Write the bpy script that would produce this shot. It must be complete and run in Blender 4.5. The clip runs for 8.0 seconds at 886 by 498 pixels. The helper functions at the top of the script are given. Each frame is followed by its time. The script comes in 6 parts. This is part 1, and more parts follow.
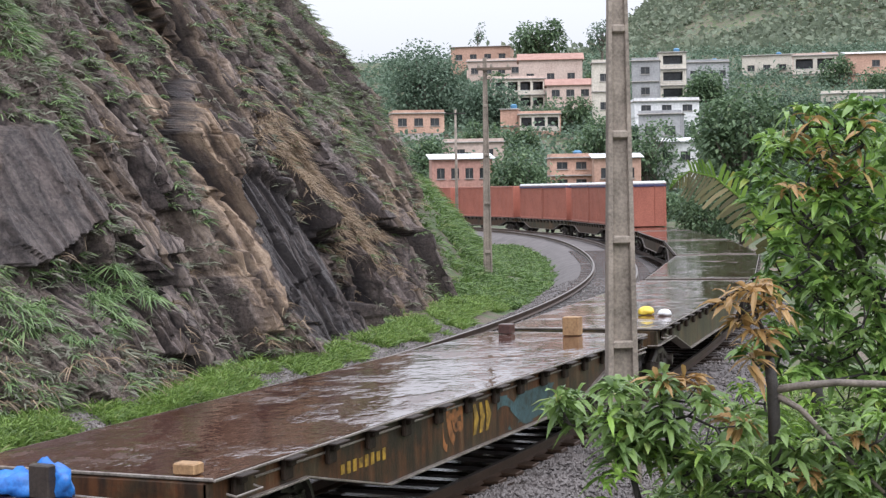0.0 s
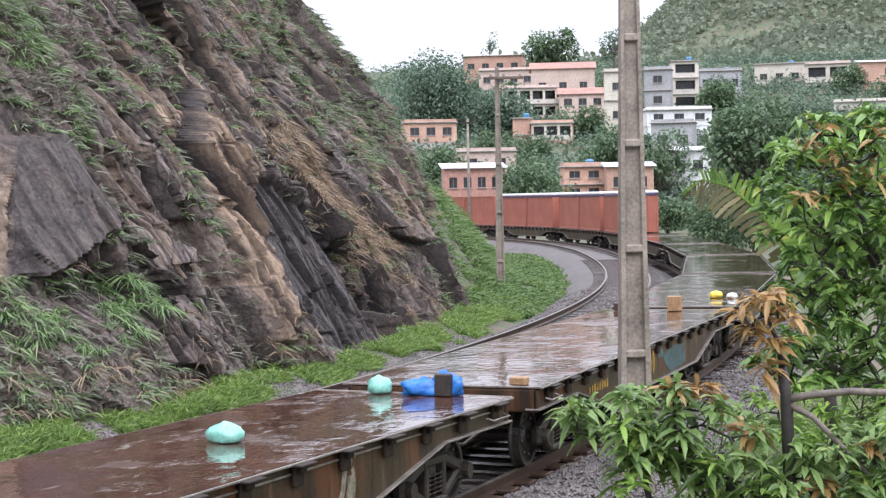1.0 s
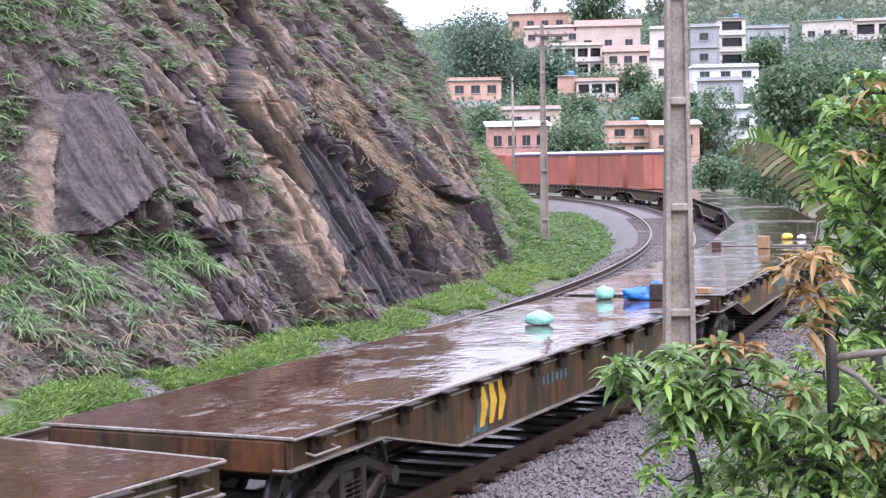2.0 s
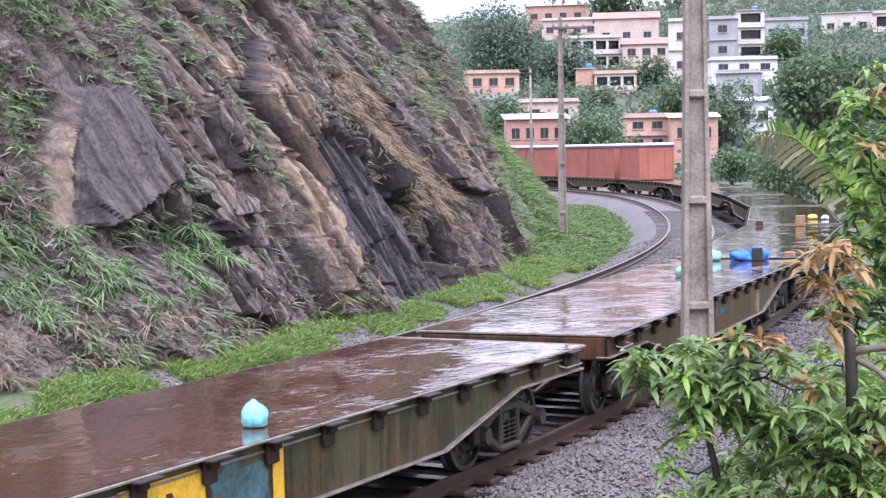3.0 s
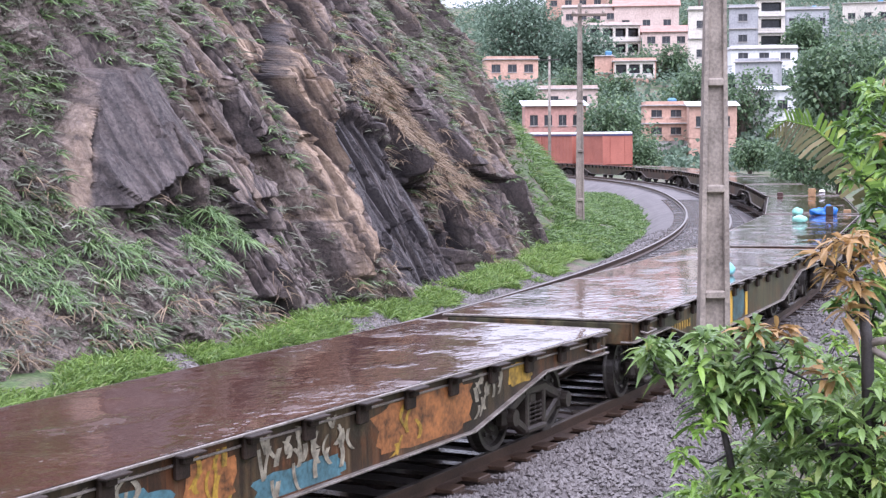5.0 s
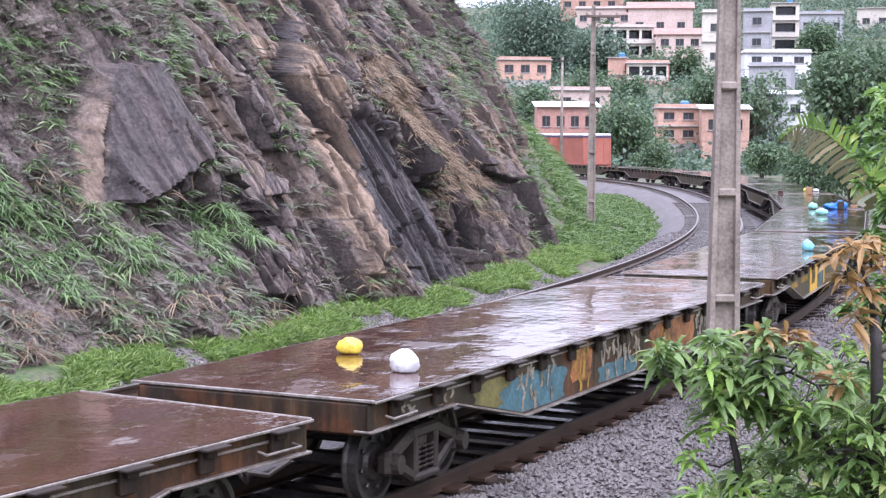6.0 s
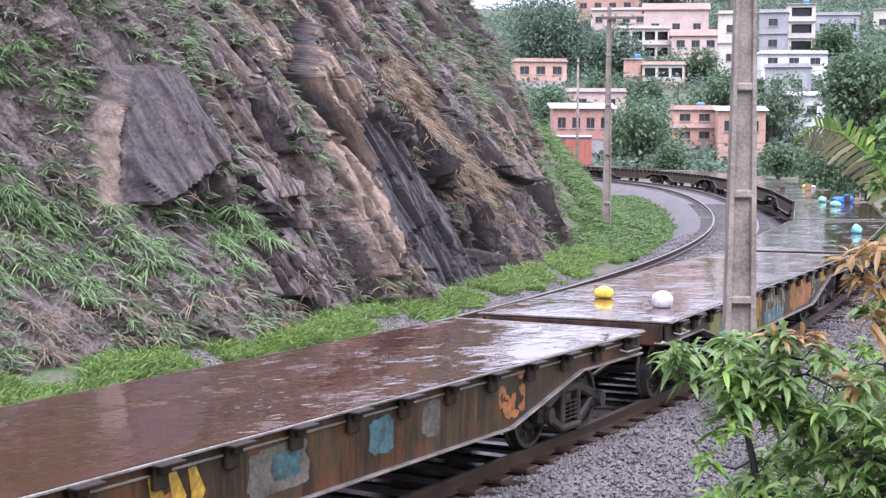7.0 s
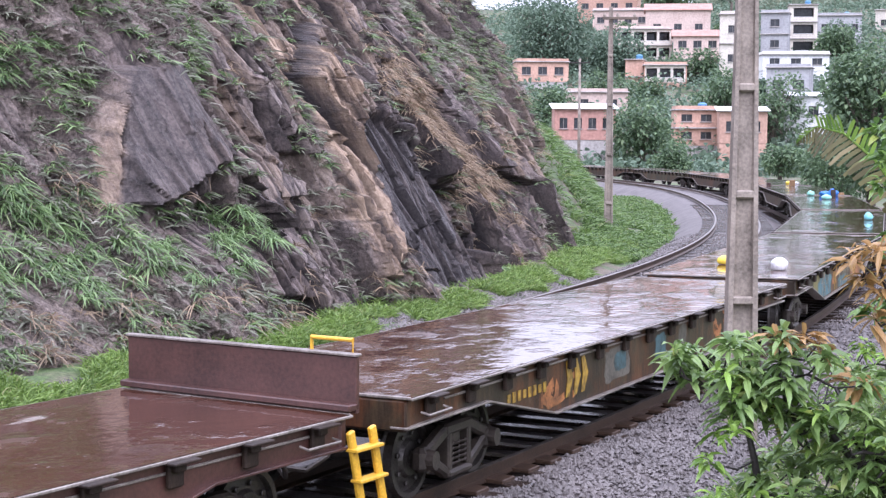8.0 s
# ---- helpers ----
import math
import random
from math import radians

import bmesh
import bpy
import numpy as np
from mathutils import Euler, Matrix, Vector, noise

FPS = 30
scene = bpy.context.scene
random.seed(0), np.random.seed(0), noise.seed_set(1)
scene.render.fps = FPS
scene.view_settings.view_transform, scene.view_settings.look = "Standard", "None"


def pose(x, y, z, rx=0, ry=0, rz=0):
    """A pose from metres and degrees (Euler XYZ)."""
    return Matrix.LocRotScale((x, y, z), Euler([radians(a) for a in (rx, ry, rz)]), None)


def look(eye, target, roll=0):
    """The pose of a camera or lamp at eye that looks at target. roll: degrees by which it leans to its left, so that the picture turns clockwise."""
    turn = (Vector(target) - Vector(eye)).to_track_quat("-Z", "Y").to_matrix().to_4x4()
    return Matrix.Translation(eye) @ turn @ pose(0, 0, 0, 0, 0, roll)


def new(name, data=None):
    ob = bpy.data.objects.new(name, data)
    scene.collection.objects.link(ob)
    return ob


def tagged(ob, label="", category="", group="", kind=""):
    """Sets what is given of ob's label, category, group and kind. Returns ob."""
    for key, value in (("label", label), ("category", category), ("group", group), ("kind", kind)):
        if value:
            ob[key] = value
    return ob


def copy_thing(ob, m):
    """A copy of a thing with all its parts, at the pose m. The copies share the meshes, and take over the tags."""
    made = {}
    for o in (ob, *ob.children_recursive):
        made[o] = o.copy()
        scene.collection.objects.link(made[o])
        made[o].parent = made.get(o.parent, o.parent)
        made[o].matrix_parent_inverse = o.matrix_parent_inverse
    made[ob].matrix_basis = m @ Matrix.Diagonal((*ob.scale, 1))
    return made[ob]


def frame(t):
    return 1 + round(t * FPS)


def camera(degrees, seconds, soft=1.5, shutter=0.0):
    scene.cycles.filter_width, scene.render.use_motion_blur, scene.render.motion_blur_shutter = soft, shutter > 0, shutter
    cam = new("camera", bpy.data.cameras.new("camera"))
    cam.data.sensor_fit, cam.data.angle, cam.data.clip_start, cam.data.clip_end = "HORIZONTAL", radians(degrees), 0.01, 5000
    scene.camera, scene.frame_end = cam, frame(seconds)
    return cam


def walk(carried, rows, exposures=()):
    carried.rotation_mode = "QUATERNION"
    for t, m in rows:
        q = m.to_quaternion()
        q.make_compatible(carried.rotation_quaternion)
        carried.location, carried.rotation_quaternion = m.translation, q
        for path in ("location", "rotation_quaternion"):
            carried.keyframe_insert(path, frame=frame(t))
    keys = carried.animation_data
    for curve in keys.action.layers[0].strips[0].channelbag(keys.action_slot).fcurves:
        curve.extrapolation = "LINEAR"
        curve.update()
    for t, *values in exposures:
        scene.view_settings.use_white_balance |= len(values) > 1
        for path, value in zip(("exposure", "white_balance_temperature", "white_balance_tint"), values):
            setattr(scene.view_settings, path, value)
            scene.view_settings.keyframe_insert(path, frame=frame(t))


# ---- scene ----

EYE = (0.0, 0.0, 3.55)          # the camera stands on a bank above the line
cam = camera(31.47, 8.0, soft=1.35)
# seconds, yaw, pitch, roll
TURNS = [
    (0.0, 0.00, -2.22, -1.01), (0.5, -0.03, -1.91, -1.03), (1.0, 0.45, -1.88, -1.11), (1.5, 1.41, -2.89, -1.08),
    (3.0, 2.75, -3.62, -1.09), (3.5, 3.01, -3.82, -0.99), (4.0, 3.16, -3.90, -0.97), (4.5, 3.24, -4.11, -0.82),
    (6.0, 3.74, -4.15, 0.39), (6.5, 4.05, -4.11, 0.40), (7.0, 4.31, -4.09, 0.33), (7.5, 4.37, -4.08, 0.35), (8.0, 4.37, -4.08, 0.36)]
walk(cam, [(t, pose(*EYE, 90 + p, 0, w) @ pose(0, 0, 0, 0, 0, r)) for t, w, p, r in TURNS], exposures=[(0.0, 0.20, 6300, 14), (0.5, 0.20, 6300, 14), (1.0, 0.46, 6200, 16), (1.5, 0.78, 5900, 24), (8.0, 0.78, 5800, 26)])

# ---------------------------------------------------------------- light
world = bpy.data.worlds.new("overcast")
scene.world = world
world.use_nodes = True
wn, wl = world.node_tree.nodes, world.node_tree.links
sky = wn.new("ShaderNodeTexSky")
sky.sky_type, sky.sun_disc = "NISHITA", False
sky.sun_elevation, sky.sun_rotation = radians(58), radians(150)
sky.air_density, sky.dust_density, sky.ozone_density = 1.6, 6.0, 1.0
grey = wn.new("ShaderNodeHueSaturation")
grey.inputs["Saturation"].default_value = 0.16
wl.new(sky.outputs[0], grey.inputs["Color"])
wl.new(grey.outputs[0], wn["Background"].inputs["Color"])
cloud = wn.new("ShaderNodeBackground")          # an even layer of rain cloud over the clear sky
cloud.inputs["Color"].default_value, cloud.inputs["Strength"].default_value = (0.89, 0.935, 1.0, 1), 0.86
where = wn.new("ShaderNodeTexCoord")          # an overcast sky is three times as bright overhead as at the horizon
height = wn.new("ShaderNodeSeparateXYZ")
climb = wn.new("ShaderNodeMapRange")
climb.inputs[1].default_value, climb.inputs[2].default_value = 0.0, 1.0
climb.inputs[3].default_value, climb.inputs[4].default_value = 0.80, 2.75
wl.new(where.outputs["Generated"], height.inputs[0])
wl.new(height.outputs["Z"], climb.inputs[0])
wl.new(climb.outputs[0], cloud.inputs["Strength"])
cover = wn.new("ShaderNodeMixShader")
cover.inputs[0].default_value = 0.86
wl.new(wn["Background"].outputs[0], cover.inputs[1])
wl.new(cloud.outputs[0], cover.inputs[2])
wl.new(cover.outputs[0], wn["World Output"].inputs["Surface"])
wn["Background"].inputs["Strength"].default_value = 0.15
sun_data = bpy.data.lights.new("sun", "SUN")
sun_data.energy, sun_data.angle, sun_data.color = 1.2, radians(40), (1.0, 0.97, 0.93)
sun = new("sun", sun_data)
sun.matrix_world = look((30, -60, 110), (0, 25, 0))


# ---------------------------------------------------------------- materials
def nodes_of(name):
    m = bpy.data.materials.new(name)
    m.use_nodes = True
    return m, m.node_tree.nodes, m.node_tree.links, m.node_tree.nodes["Principled BSDF"]


def ramp(ns, ls, value, stops):
    r = ns.new("ShaderNodeValToRGB")
    els = r.color_ramp.elements
    while len(els) < len(stops):
        els.new(0.5)
    for e, (p, c) in zip(els, stops):
        e.position, e.color = p, (*c, 1) if len(c) == 3 else c
    ls.new(value, r.inputs[0])
    return r.outputs[0]


def noise_tex(ns, ls, vec, scale, detail=5, rough=0.55, stretch=None):
    if stretch:
        mp = ns.new("ShaderNodeMapping")
        mp.inputs["Scale"].default_value = stretch
        ls.new(vec, mp.inputs[0])
        vec = mp.outputs[0]
    n = ns.new("ShaderNodeTexNoise")
    n.inputs["Scale"].default_value, n.inputs["Detail"].default_value, n.inputs["Roughness"].default_value = scale, detail, rough
    ls.new(vec, n.inputs["Vector"])
    return n.outputs["Fac"]


def mix(ns, ls, fac, a, b, mode="MIX"):
    m = ns.new("ShaderNodeMix")
    m.data_type, m.blend_type = "RGBA", mode
    for sock, v in ((m.inputs[0], fac), (m.inputs[6], a), (m.inputs[7], b)):
        if isinstance(v, (int, float)):
            sock.default_value = v
        elif isinstance(v, tuple):
            sock.default_value = (*v, 1)
        else:
            ls.new(v, sock)
    return m.outputs[2]


def bump(ns, ls, height, strength, dist, bsdf):
    b = ns.new("ShaderNodeBump")
    b.inputs["Strength"].default_value, b.inputs["Distance"].default_value = strength, dist
    ls.new(height, b.inputs["Height"])
    ls.new(b.outputs[0], bsdf.inputs["Normal"])


def plain(name, dark, light, rough=0.6, metal=0.0, scale=3.0, fine=40.0, relief=0.3, rand=0.0, spec=0.5):
    """A weathered surface: two tones in two scales of grain, with fine relief."""
    m, ns, ls, b = nodes_of(name)
    tc = ns.new("ShaderNodeTexCoord").outputs["Object"]
    big, small = noise_tex(ns, ls, tc, scale, 6), noise_tex(ns, ls, tc, fine, 4)
    col = ramp(ns, ls, big, [(0.32, dark), (0.68, light)])
    col = mix(ns, ls, 0.35, col, ramp(ns, ls, small, [(0.3, tuple(c * 0.55 for c in dark)), (0.7, tuple(min(1, c * 1.25) for c in light))]))
    if rand:
        hsv = ns.new("ShaderNodeHueSaturation")
        ri = ns.new("ShaderNodeObjectInfo").outputs["Random"]
        mr = ns.new("ShaderNodeMapRange")
        mr.inputs[3].default_value, mr.inputs[4].default_value = 1 - rand, 1 + rand
        ls.new(ri, mr.inputs[0])
        ls.new(mr.outputs[0], hsv.inputs["Value"])
        ls.new(col, hsv.inputs["Color"])
        col = hsv.outputs[0]
    ls.new(col, b.inputs["Base Color"])
    b.inputs["Roughness"].default_value, b.inputs["Metallic"].default_value = rough, metal
    b.inputs["Specular IOR Level"].default_value = spec
    bump(ns, ls, small, relief, 0.01, b)
    return m


def leafy(name, dark, light, tip=None, rough=0.45):
    """Leaves: each island its own tone, with some light passing through."""
    m, ns, ls, b = nodes_of(name)
    rnd = ns.new("ShaderNodeNewGeometry").outputs["Random Per Island"]
    stops = [(0.0, dark), (0.75, light)] + ([(0.93, light), (1.0, tip)] if tip else [])
    col = ramp(ns, ls, rnd, stops)
    tc = ns.new("ShaderNodeTexCoord").outputs["Object"]
    col = mix(ns, ls, 0.3, col, ramp(ns, ls, noise_tex(ns, ls, tc, 1.2), [(0.35, tuple(c * 0.5 for c in dark)), (0.7, light)]))
    ls.new(col, b.inputs["Base Color"])
    b.inputs["Roughness"].default_value = rough
    b.inputs["Transmission Weight"].default_value = 0.0
    tr = ns.new("ShaderNodeBsdfTranslucent")
    ls.new(col, tr.inputs[0])
    mx = ns.new("ShaderNodeMixShader")
    mx.inputs[0].default_value = 0.33
    ls.new(b.outputs[0], mx.inputs[1])
    ls.new(tr.outputs[0], mx.inputs[2])
    ls.new(mx.outputs[0], ns["Material Output"].inputs[0])
    return m


def wet_deck(name):
    """Rusty steel plate under a film of rain: mirror-like water, broken by ripples, scale and lapped plates."""
    m, ns, ls, b = nodes_of(name)
    tc = ns.new("ShaderNodeTexCoord").outputs["Object"]
    shift = ns.new("ShaderNodeVectorMath")          # each deck weathers in its own way
    shift.operation = "MULTIPLY_ADD"
    shift.inputs[1].default_value = (91.0, 57.0, 0.0)
    ls.new(ns.new("ShaderNodeObjectInfo").outputs["Random"], shift.inputs[0])
    ls.new(tc, shift.inputs[2])
    tc = shift.outputs[0]
    big = noise_tex(ns, ls, tc, 0.9, 6, 0.6, (0.45, 1.0, 1.0))
    fine = noise_tex(ns, ls, tc, 26, 4)
    col = ramp(ns, ls, big, [(0.3, (0.044, 0.016, 0.011)), (0.55, (0.076, 0.029, 0.019)), (0.75, (0.112, 0.046, 0.030))])
    col = mix(ns, ls, 0.3, col, ramp(ns, ls, fine, [(0.35, (0.024, 0.011, 0.008)), (0.7, (0.10, 0.046, 0.028))]))
    pud = noise_tex(ns, ls, tc, 1.5, 5, 0.6, (0.8, 1.0, 1.0))
    # scattered sky reflections, painted as pale patches into the plate colour
    sky_flecks = noise_tex(ns, ls, tc, 1.15, 6, 0.62, (0.55, 1.5, 1.0))
    col = mix(ns, ls, ramp(ns, ls, sky_flecks, [(0.665, (0.0,) * 3), (0.69, (0.62,) * 3)]), col, (0.36, 0.32, 0.29))
    ls.new(col, b.inputs["Base Color"])
    ls.new(ramp(ns, ls, pud, [(0.36, (0.32,) * 3), (0.41, (0.07,) * 3), (0.45, (0.015,) * 3)]), b.inputs["Roughness"])
    b.inputs["Specular IOR Level"].default_value = 0.70
    b.inputs["Coat Weight"].default_value, b.inputs["Coat Roughness"].default_value, b.inputs["Coat IOR"].default_value = 0.4, 0.02, 1.33
    ripple = noise_tex(ns, ls, tc, 5.5, 3, 0.5, (0.8, 1.0, 1.0))
    dry = ns.new("ShaderNodeMath")
    dry.operation = "MULTIPLY"
    ls.new(ripple, dry.inputs[0])
    ls.new(ramp(ns, ls, pud, [(0.38, (1.0,) * 3), (0.48, (0.26,) * 3)]), dry.inputs[1])
    bp = ns.new("ShaderNodeBump")
    bp.inputs["Strength"].default_value, bp.inputs["Distance"].default_value = 0.5, 0.03
    ls.new(dry.outputs[0], bp.inputs["Height"])
    ls.new(bp.outputs[0], b.inputs["Normal"])
    ls.new(bp.outputs[0], b.inputs["Coat Normal"])
    return m


def rock_mat(name):
    """Weathered dipping beds: grey-brown blocks of differing tone, black joints, ochre seams, wet faces and soil."""
    m, ns, ls, b = nodes_of(name)
    tc = ns.new("ShaderNodeTexCoord").outputs["Object"]
    at = ns.new("ShaderNodeAttribute")
    at.attribute_name = "beds"
    sep = ns.new("ShaderNodeSeparateColor")
    ls.new(at.outputs["Color"], sep.inputs[0])
    tone, wet, ochre, joint = sep.outputs[0], sep.outputs[1], sep.outputs[2], at.outputs["Alpha"]
    flow = ns.new("ShaderNodeAttribute")
    flow.attribute_name = "flow"
    parts = ns.new("ShaderNodeSeparateXYZ")
    ls.new(flow.outputs["Vector"], parts.inputs[0])
    soil = parts.outputs["Z"]
    dip = ns.new("ShaderNodeMapping")          # turned so that z runs down the dip of the beds
    dip.inputs["Rotation"].default_value = (0.0, radians(27.7), 0.0)
    ls.new(tc, dip.inputs[0])
    along = dip.outputs[0]
    warp = ns.new("ShaderNodeTexNoise")
    warp.inputs["Scale"].default_value = 1.3
    ls.new(along, warp.inputs["Vector"])
    bent = ns.new("ShaderNodeVectorMath")
    bent.operation = "MULTIPLY_ADD"
    bent.inputs[1].default_value = (0.5, 0.5, 0.5)
    ls.new(warp.outputs["Color"], bent.inputs[0])
    ls.new(along, bent.inputs[2])

    def blocks(scale, stretch, feature):
        mp = ns.new("ShaderNodeMapping")
        mp.inputs["Scale"].default_value = stretch
        ls.new(bent.outputs[0], mp.inputs[0])
        v = ns.new("ShaderNodeTexVoronoi")
        v.feature = feature
        v.inputs["Scale"].default_value = scale
        ls.new(mp.outputs[0], v.inputs["Vector"])
        return v.outputs["Distance" if feature == "DISTANCE_TO_EDGE" else "Color"]

    def times(a, k):
        n = ns.new("ShaderNodeMath")
        n.operation = "MULTIPLY"
        ls.new(a, n.inputs[0])
        if isinstance(k, float):
            n.inputs[1].default_value = k
        else:
            ls.new(k, n.inputs[1])
        return n.outputs[0]

    fine = noise_tex(ns, ls, tc, 14, 8, 0.75)
    mid = noise_tex(ns, ls, tc, 2.4, 7, 0.7)
    streak = noise_tex(ns, ls, along, 3.2, 8, 0.74, (1.4, 1.4, 0.36))
    broad = noise_tex(ns, ls, along, 0.8, 5, 0.6, (1.0, 1.0, 0.30))
    col = ramp(ns, ls, tone, [(0.0, (0.018, 0.015, 0.017)), (0.28, (0.106, 0.084, 0.081)), (0.55, (0.285, 0.230, 0.212)), (1.0, (0.62, 0.53, 0.47))])
    col = mix(ns, ls, 0.32, col, ramp(ns, ls, streak, [(0.40, (0.018, 0.014, 0.016)), (0.48, (0.10, 0.077, 0.072)), (0.56, (0.25, 0.194, 0.178)), (0.66, (0.62, 0.52, 0.46))]))
    col = mix(ns, ls, 0.28, col, ramp(ns, ls, mid, [(0.38, (0.022, 0.017, 0.018)), (0.52, (0.14, 0.108, 0.099)), (0.68, (0.46, 0.38, 0.335))]))
    col = mix(ns, ls, 0.22, col, ramp(ns, ls, broad, [(0.38, (0.09, 0.075, 0.085)), (0.52, (0.20, 0.145, 0.125)), (0.64, (0.34, 0.22, 0.14))]))
    shade = ns.new("ShaderNodeSeparateColor")
    ls.new(blocks(1.7, (1.0, 1.0, 0.38), "F1"), shade.inputs[0])
    col = mix(ns, ls, 0.34, col, ramp(ns, ls, shade.outputs[0], [(0.0, (0.022, 0.018, 0.020)), (0.40, (0.17, 0.130, 0.122)), (0.8, (0.36, 0.285, 0.26)), (1.0, (0.62, 0.52, 0.46))]))
    split = ramp(ns, ls, blocks(1.7, (1.0, 1.0, 0.38), "DISTANCE_TO_EDGE"), [(0.0, (0.9,) * 3), (0.035, (0.5,) * 3), (0.09, (0.0,) * 3)])
    col = mix(ns, ls, split, col, (0.016, 0.013, 0.015))
    small = ramp(ns, ls, blocks(4.2, (1.0, 1.0, 0.45), "DISTANCE_TO_EDGE"), [(0.0, (0.6,) * 3), (0.10, (0.0,) * 3)])
    col = mix(ns, ls, small, col, (0.026, 0.021, 0.022))
    earth = ramp(ns, ls, fine, [(0.36, (0.026, 0.019, 0.018)), (0.50, (0.185, 0.146, 0.120)), (0.66, (0.42, 0.35, 0.295))])
    col = mix(ns, ls, times(soil, 0.75), col, earth)
    rust = ramp(ns, ls, streak, [(0.38, (0.10, 0.068, 0.050)), (0.50, (0.36, 0.25, 0.165)), (0.64, (0.62, 0.46, 0.32))])
    col = mix(ns, ls, ochre, col, rust)
    col = mix(ns, ls, wet, col, ramp(ns, ls, streak, [(0.35, (0.012, 0.012, 0.016)), (0.54, (0.026, 0.025, 0.030)), (0.68, (0.085, 0.078, 0.082))]))
    col = mix(ns, ls, 0.22, col, ramp(ns, ls, fine, [(0.36, (0.03, 0.025, 0.026)), (0.64, (0.50, 0.42, 0.38))]))
    col = mix(ns, ls, joint, col, (0.016, 0.013, 0.015))
    ls.new(col, b.inputs["Base Color"])
    rr = ns.new("ShaderNodeMapRange")
    rr.inputs[3].default_value, rr.inputs[4].default_value = 0.62, 0.42
    ls.new(wet, rr.inputs[0])
    ls.new(rr.outputs[0], b.inputs["Roughness"])
    b.inputs["Specular IOR Level"].default_value = 0.30
    rough = noise_tex(ns, ls, tc, 5, 8, 0.8)
    facet = ns.new("ShaderNodeSeparateColor")
    ls.new(blocks(4.2, (1.0, 1.0, 0.45), "F1"), facet.inputs[0])
    height = mix(ns, ls, 0.45, rough, mix(ns, ls, 0.5, shade.outputs[1], facet.outputs[1]))
    bump(ns, ls, height, 1.0, 0.20, b)
    return m


def girder_paint(name, dark, light, rust):
    """Old paint on a girder: rain streaks running down, rust patches and soot."""
    m, ns, ls, b = nodes_of(name)
    at = ns.new("ShaderNodeVectorMath")          # each girder weathers in its own way
    at.operation = "MULTIPLY_ADD"
    at.inputs[1].default_value = (37.0, 0.0, 11.0)
    ls.new(ns.new("ShaderNodeObjectInfo").outputs["Random"], at.inputs[0])
    ls.new(ns.new("ShaderNodeTexCoord").outputs["Object"], at.inputs[2])
    tc = at.outputs[0]
    streak = noise_tex(ns, ls, tc, 5.0, 6, 0.65, (1.6, 1.0, 0.14))
    big = noise_tex(ns, ls, tc, 0.75, 5, 0.6, (1.0, 1.0, 0.8))
    fine = noise_tex(ns, ls, tc, 30, 4)
    col = ramp(ns, ls, big, [(0.36, dark), (0.58, light)])
    col = mix(ns, ls, ramp(ns, ls, noise_tex(ns, ls, tc, 1.3, 6, 0.65), [(0.46, (0.0,) * 3), (0.58, (0.85,) * 3)]), col, rust)
    col = mix(ns, ls, ramp(ns, ls, streak, [(0.42, (0.75,) * 3), (0.55, (0.0,) * 3)]), col, (0.012, 0.009, 0.008))
    col = mix(ns, ls, ramp(ns, ls, streak, [(0.60, (0.0,) * 3), (0.72, (0.5,) * 3)]), col, (0.20, 0.15, 0.09))
    col = mix(ns, ls, 0.2, col, ramp(ns, ls, fine, [(0.35, (0.01, 0.008, 0.007)), (0.7, light)]))
    ls.new(col, b.inputs["Base Color"])
    b.inputs["Roughness"].default_value, b.inputs["Specular IOR Level"].default_value = 0.45, 0.3
    bump(ns, ls, fine, 0.3, 0.01, b)
    return m


M_ROCK = rock_mat("weathered_rock")
M_DECK = wet_deck("wet_rusty_plate")
M_SILL = girder_paint("grimy_sill_paint", (0.022, 0.015, 0.010), (0.066, 0.044, 0.024), (0.115, 0.042, 0.017))
M_SILL2 = girder_paint("olive_sill_paint", (0.028, 0.026, 0.015), (0.080, 0.074, 0.038), (0.105, 0.050, 0.020))
M_RUST = plain("rust_brown_paint", (0.036, 0.017, 0.015), (0.098, 0.044, 0.036), 0.33, 0.0, 1.5, 25)
M_EDGE = plain("worn_bright_edge", (0.10, 0.08, 0.065), (0.34, 0.30, 0.27), 0.35, 0.3, 4, 30)
M_IRON = plain("dirty_cast_iron", (0.018, 0.014, 0.012), (0.07, 0.055, 0.045), 0.5, 0.3, 4, 40)
M_WHEEL = plain("wheel_steel", (0.03, 0.026, 0.024), (0.10, 0.088, 0.08), 0.4, 0.6, 3, 40)
M_RAIL = plain("rail_rust", (0.03, 0.018, 0.012), (0.085, 0.05, 0.032), 0.5, 0.3, 3, 40)
M_RAILTOP = plain("rail_polished", (0.09, 0.075, 0.065), (0.22, 0.19, 0.17), 0.4, 0.6, 3, 40)
M_SLEEPER = plain("dark_sleeper", (0.014, 0.011, 0.009), (0.05, 0.036, 0.03), 0.16, 0, 3, 30, rand=0.25)
M_BALLAST = plain("ballast_bed", (0.045, 0.038, 0.037), (0.14, 0.12, 0.116), 0.7, 0, 1.1, 22, 0.9)
M_STONE = plain("ballast_stone", (0.060, 0.052, 0.050), (0.195, 0.172, 0.165), 0.55, 0, 1.2, 30)
M_CONCRETE = plain("weathered_concrete", (0.105, 0.086, 0.070), (0.36, 0.305, 0.255), 0.75, 0, 2.2, 24)
M_YELLOW = plain("yellow_paint", (0.50, 0.27, 0.02), (0.72, 0.42, 0.035), 0.4, 0, 5, 40)
M_YELLOW_OLD = plain("worn_yellow_paint", (0.035, 0.022, 0.010), (0.50, 0.30, 0.035), 0.5, 0, 7, 22)
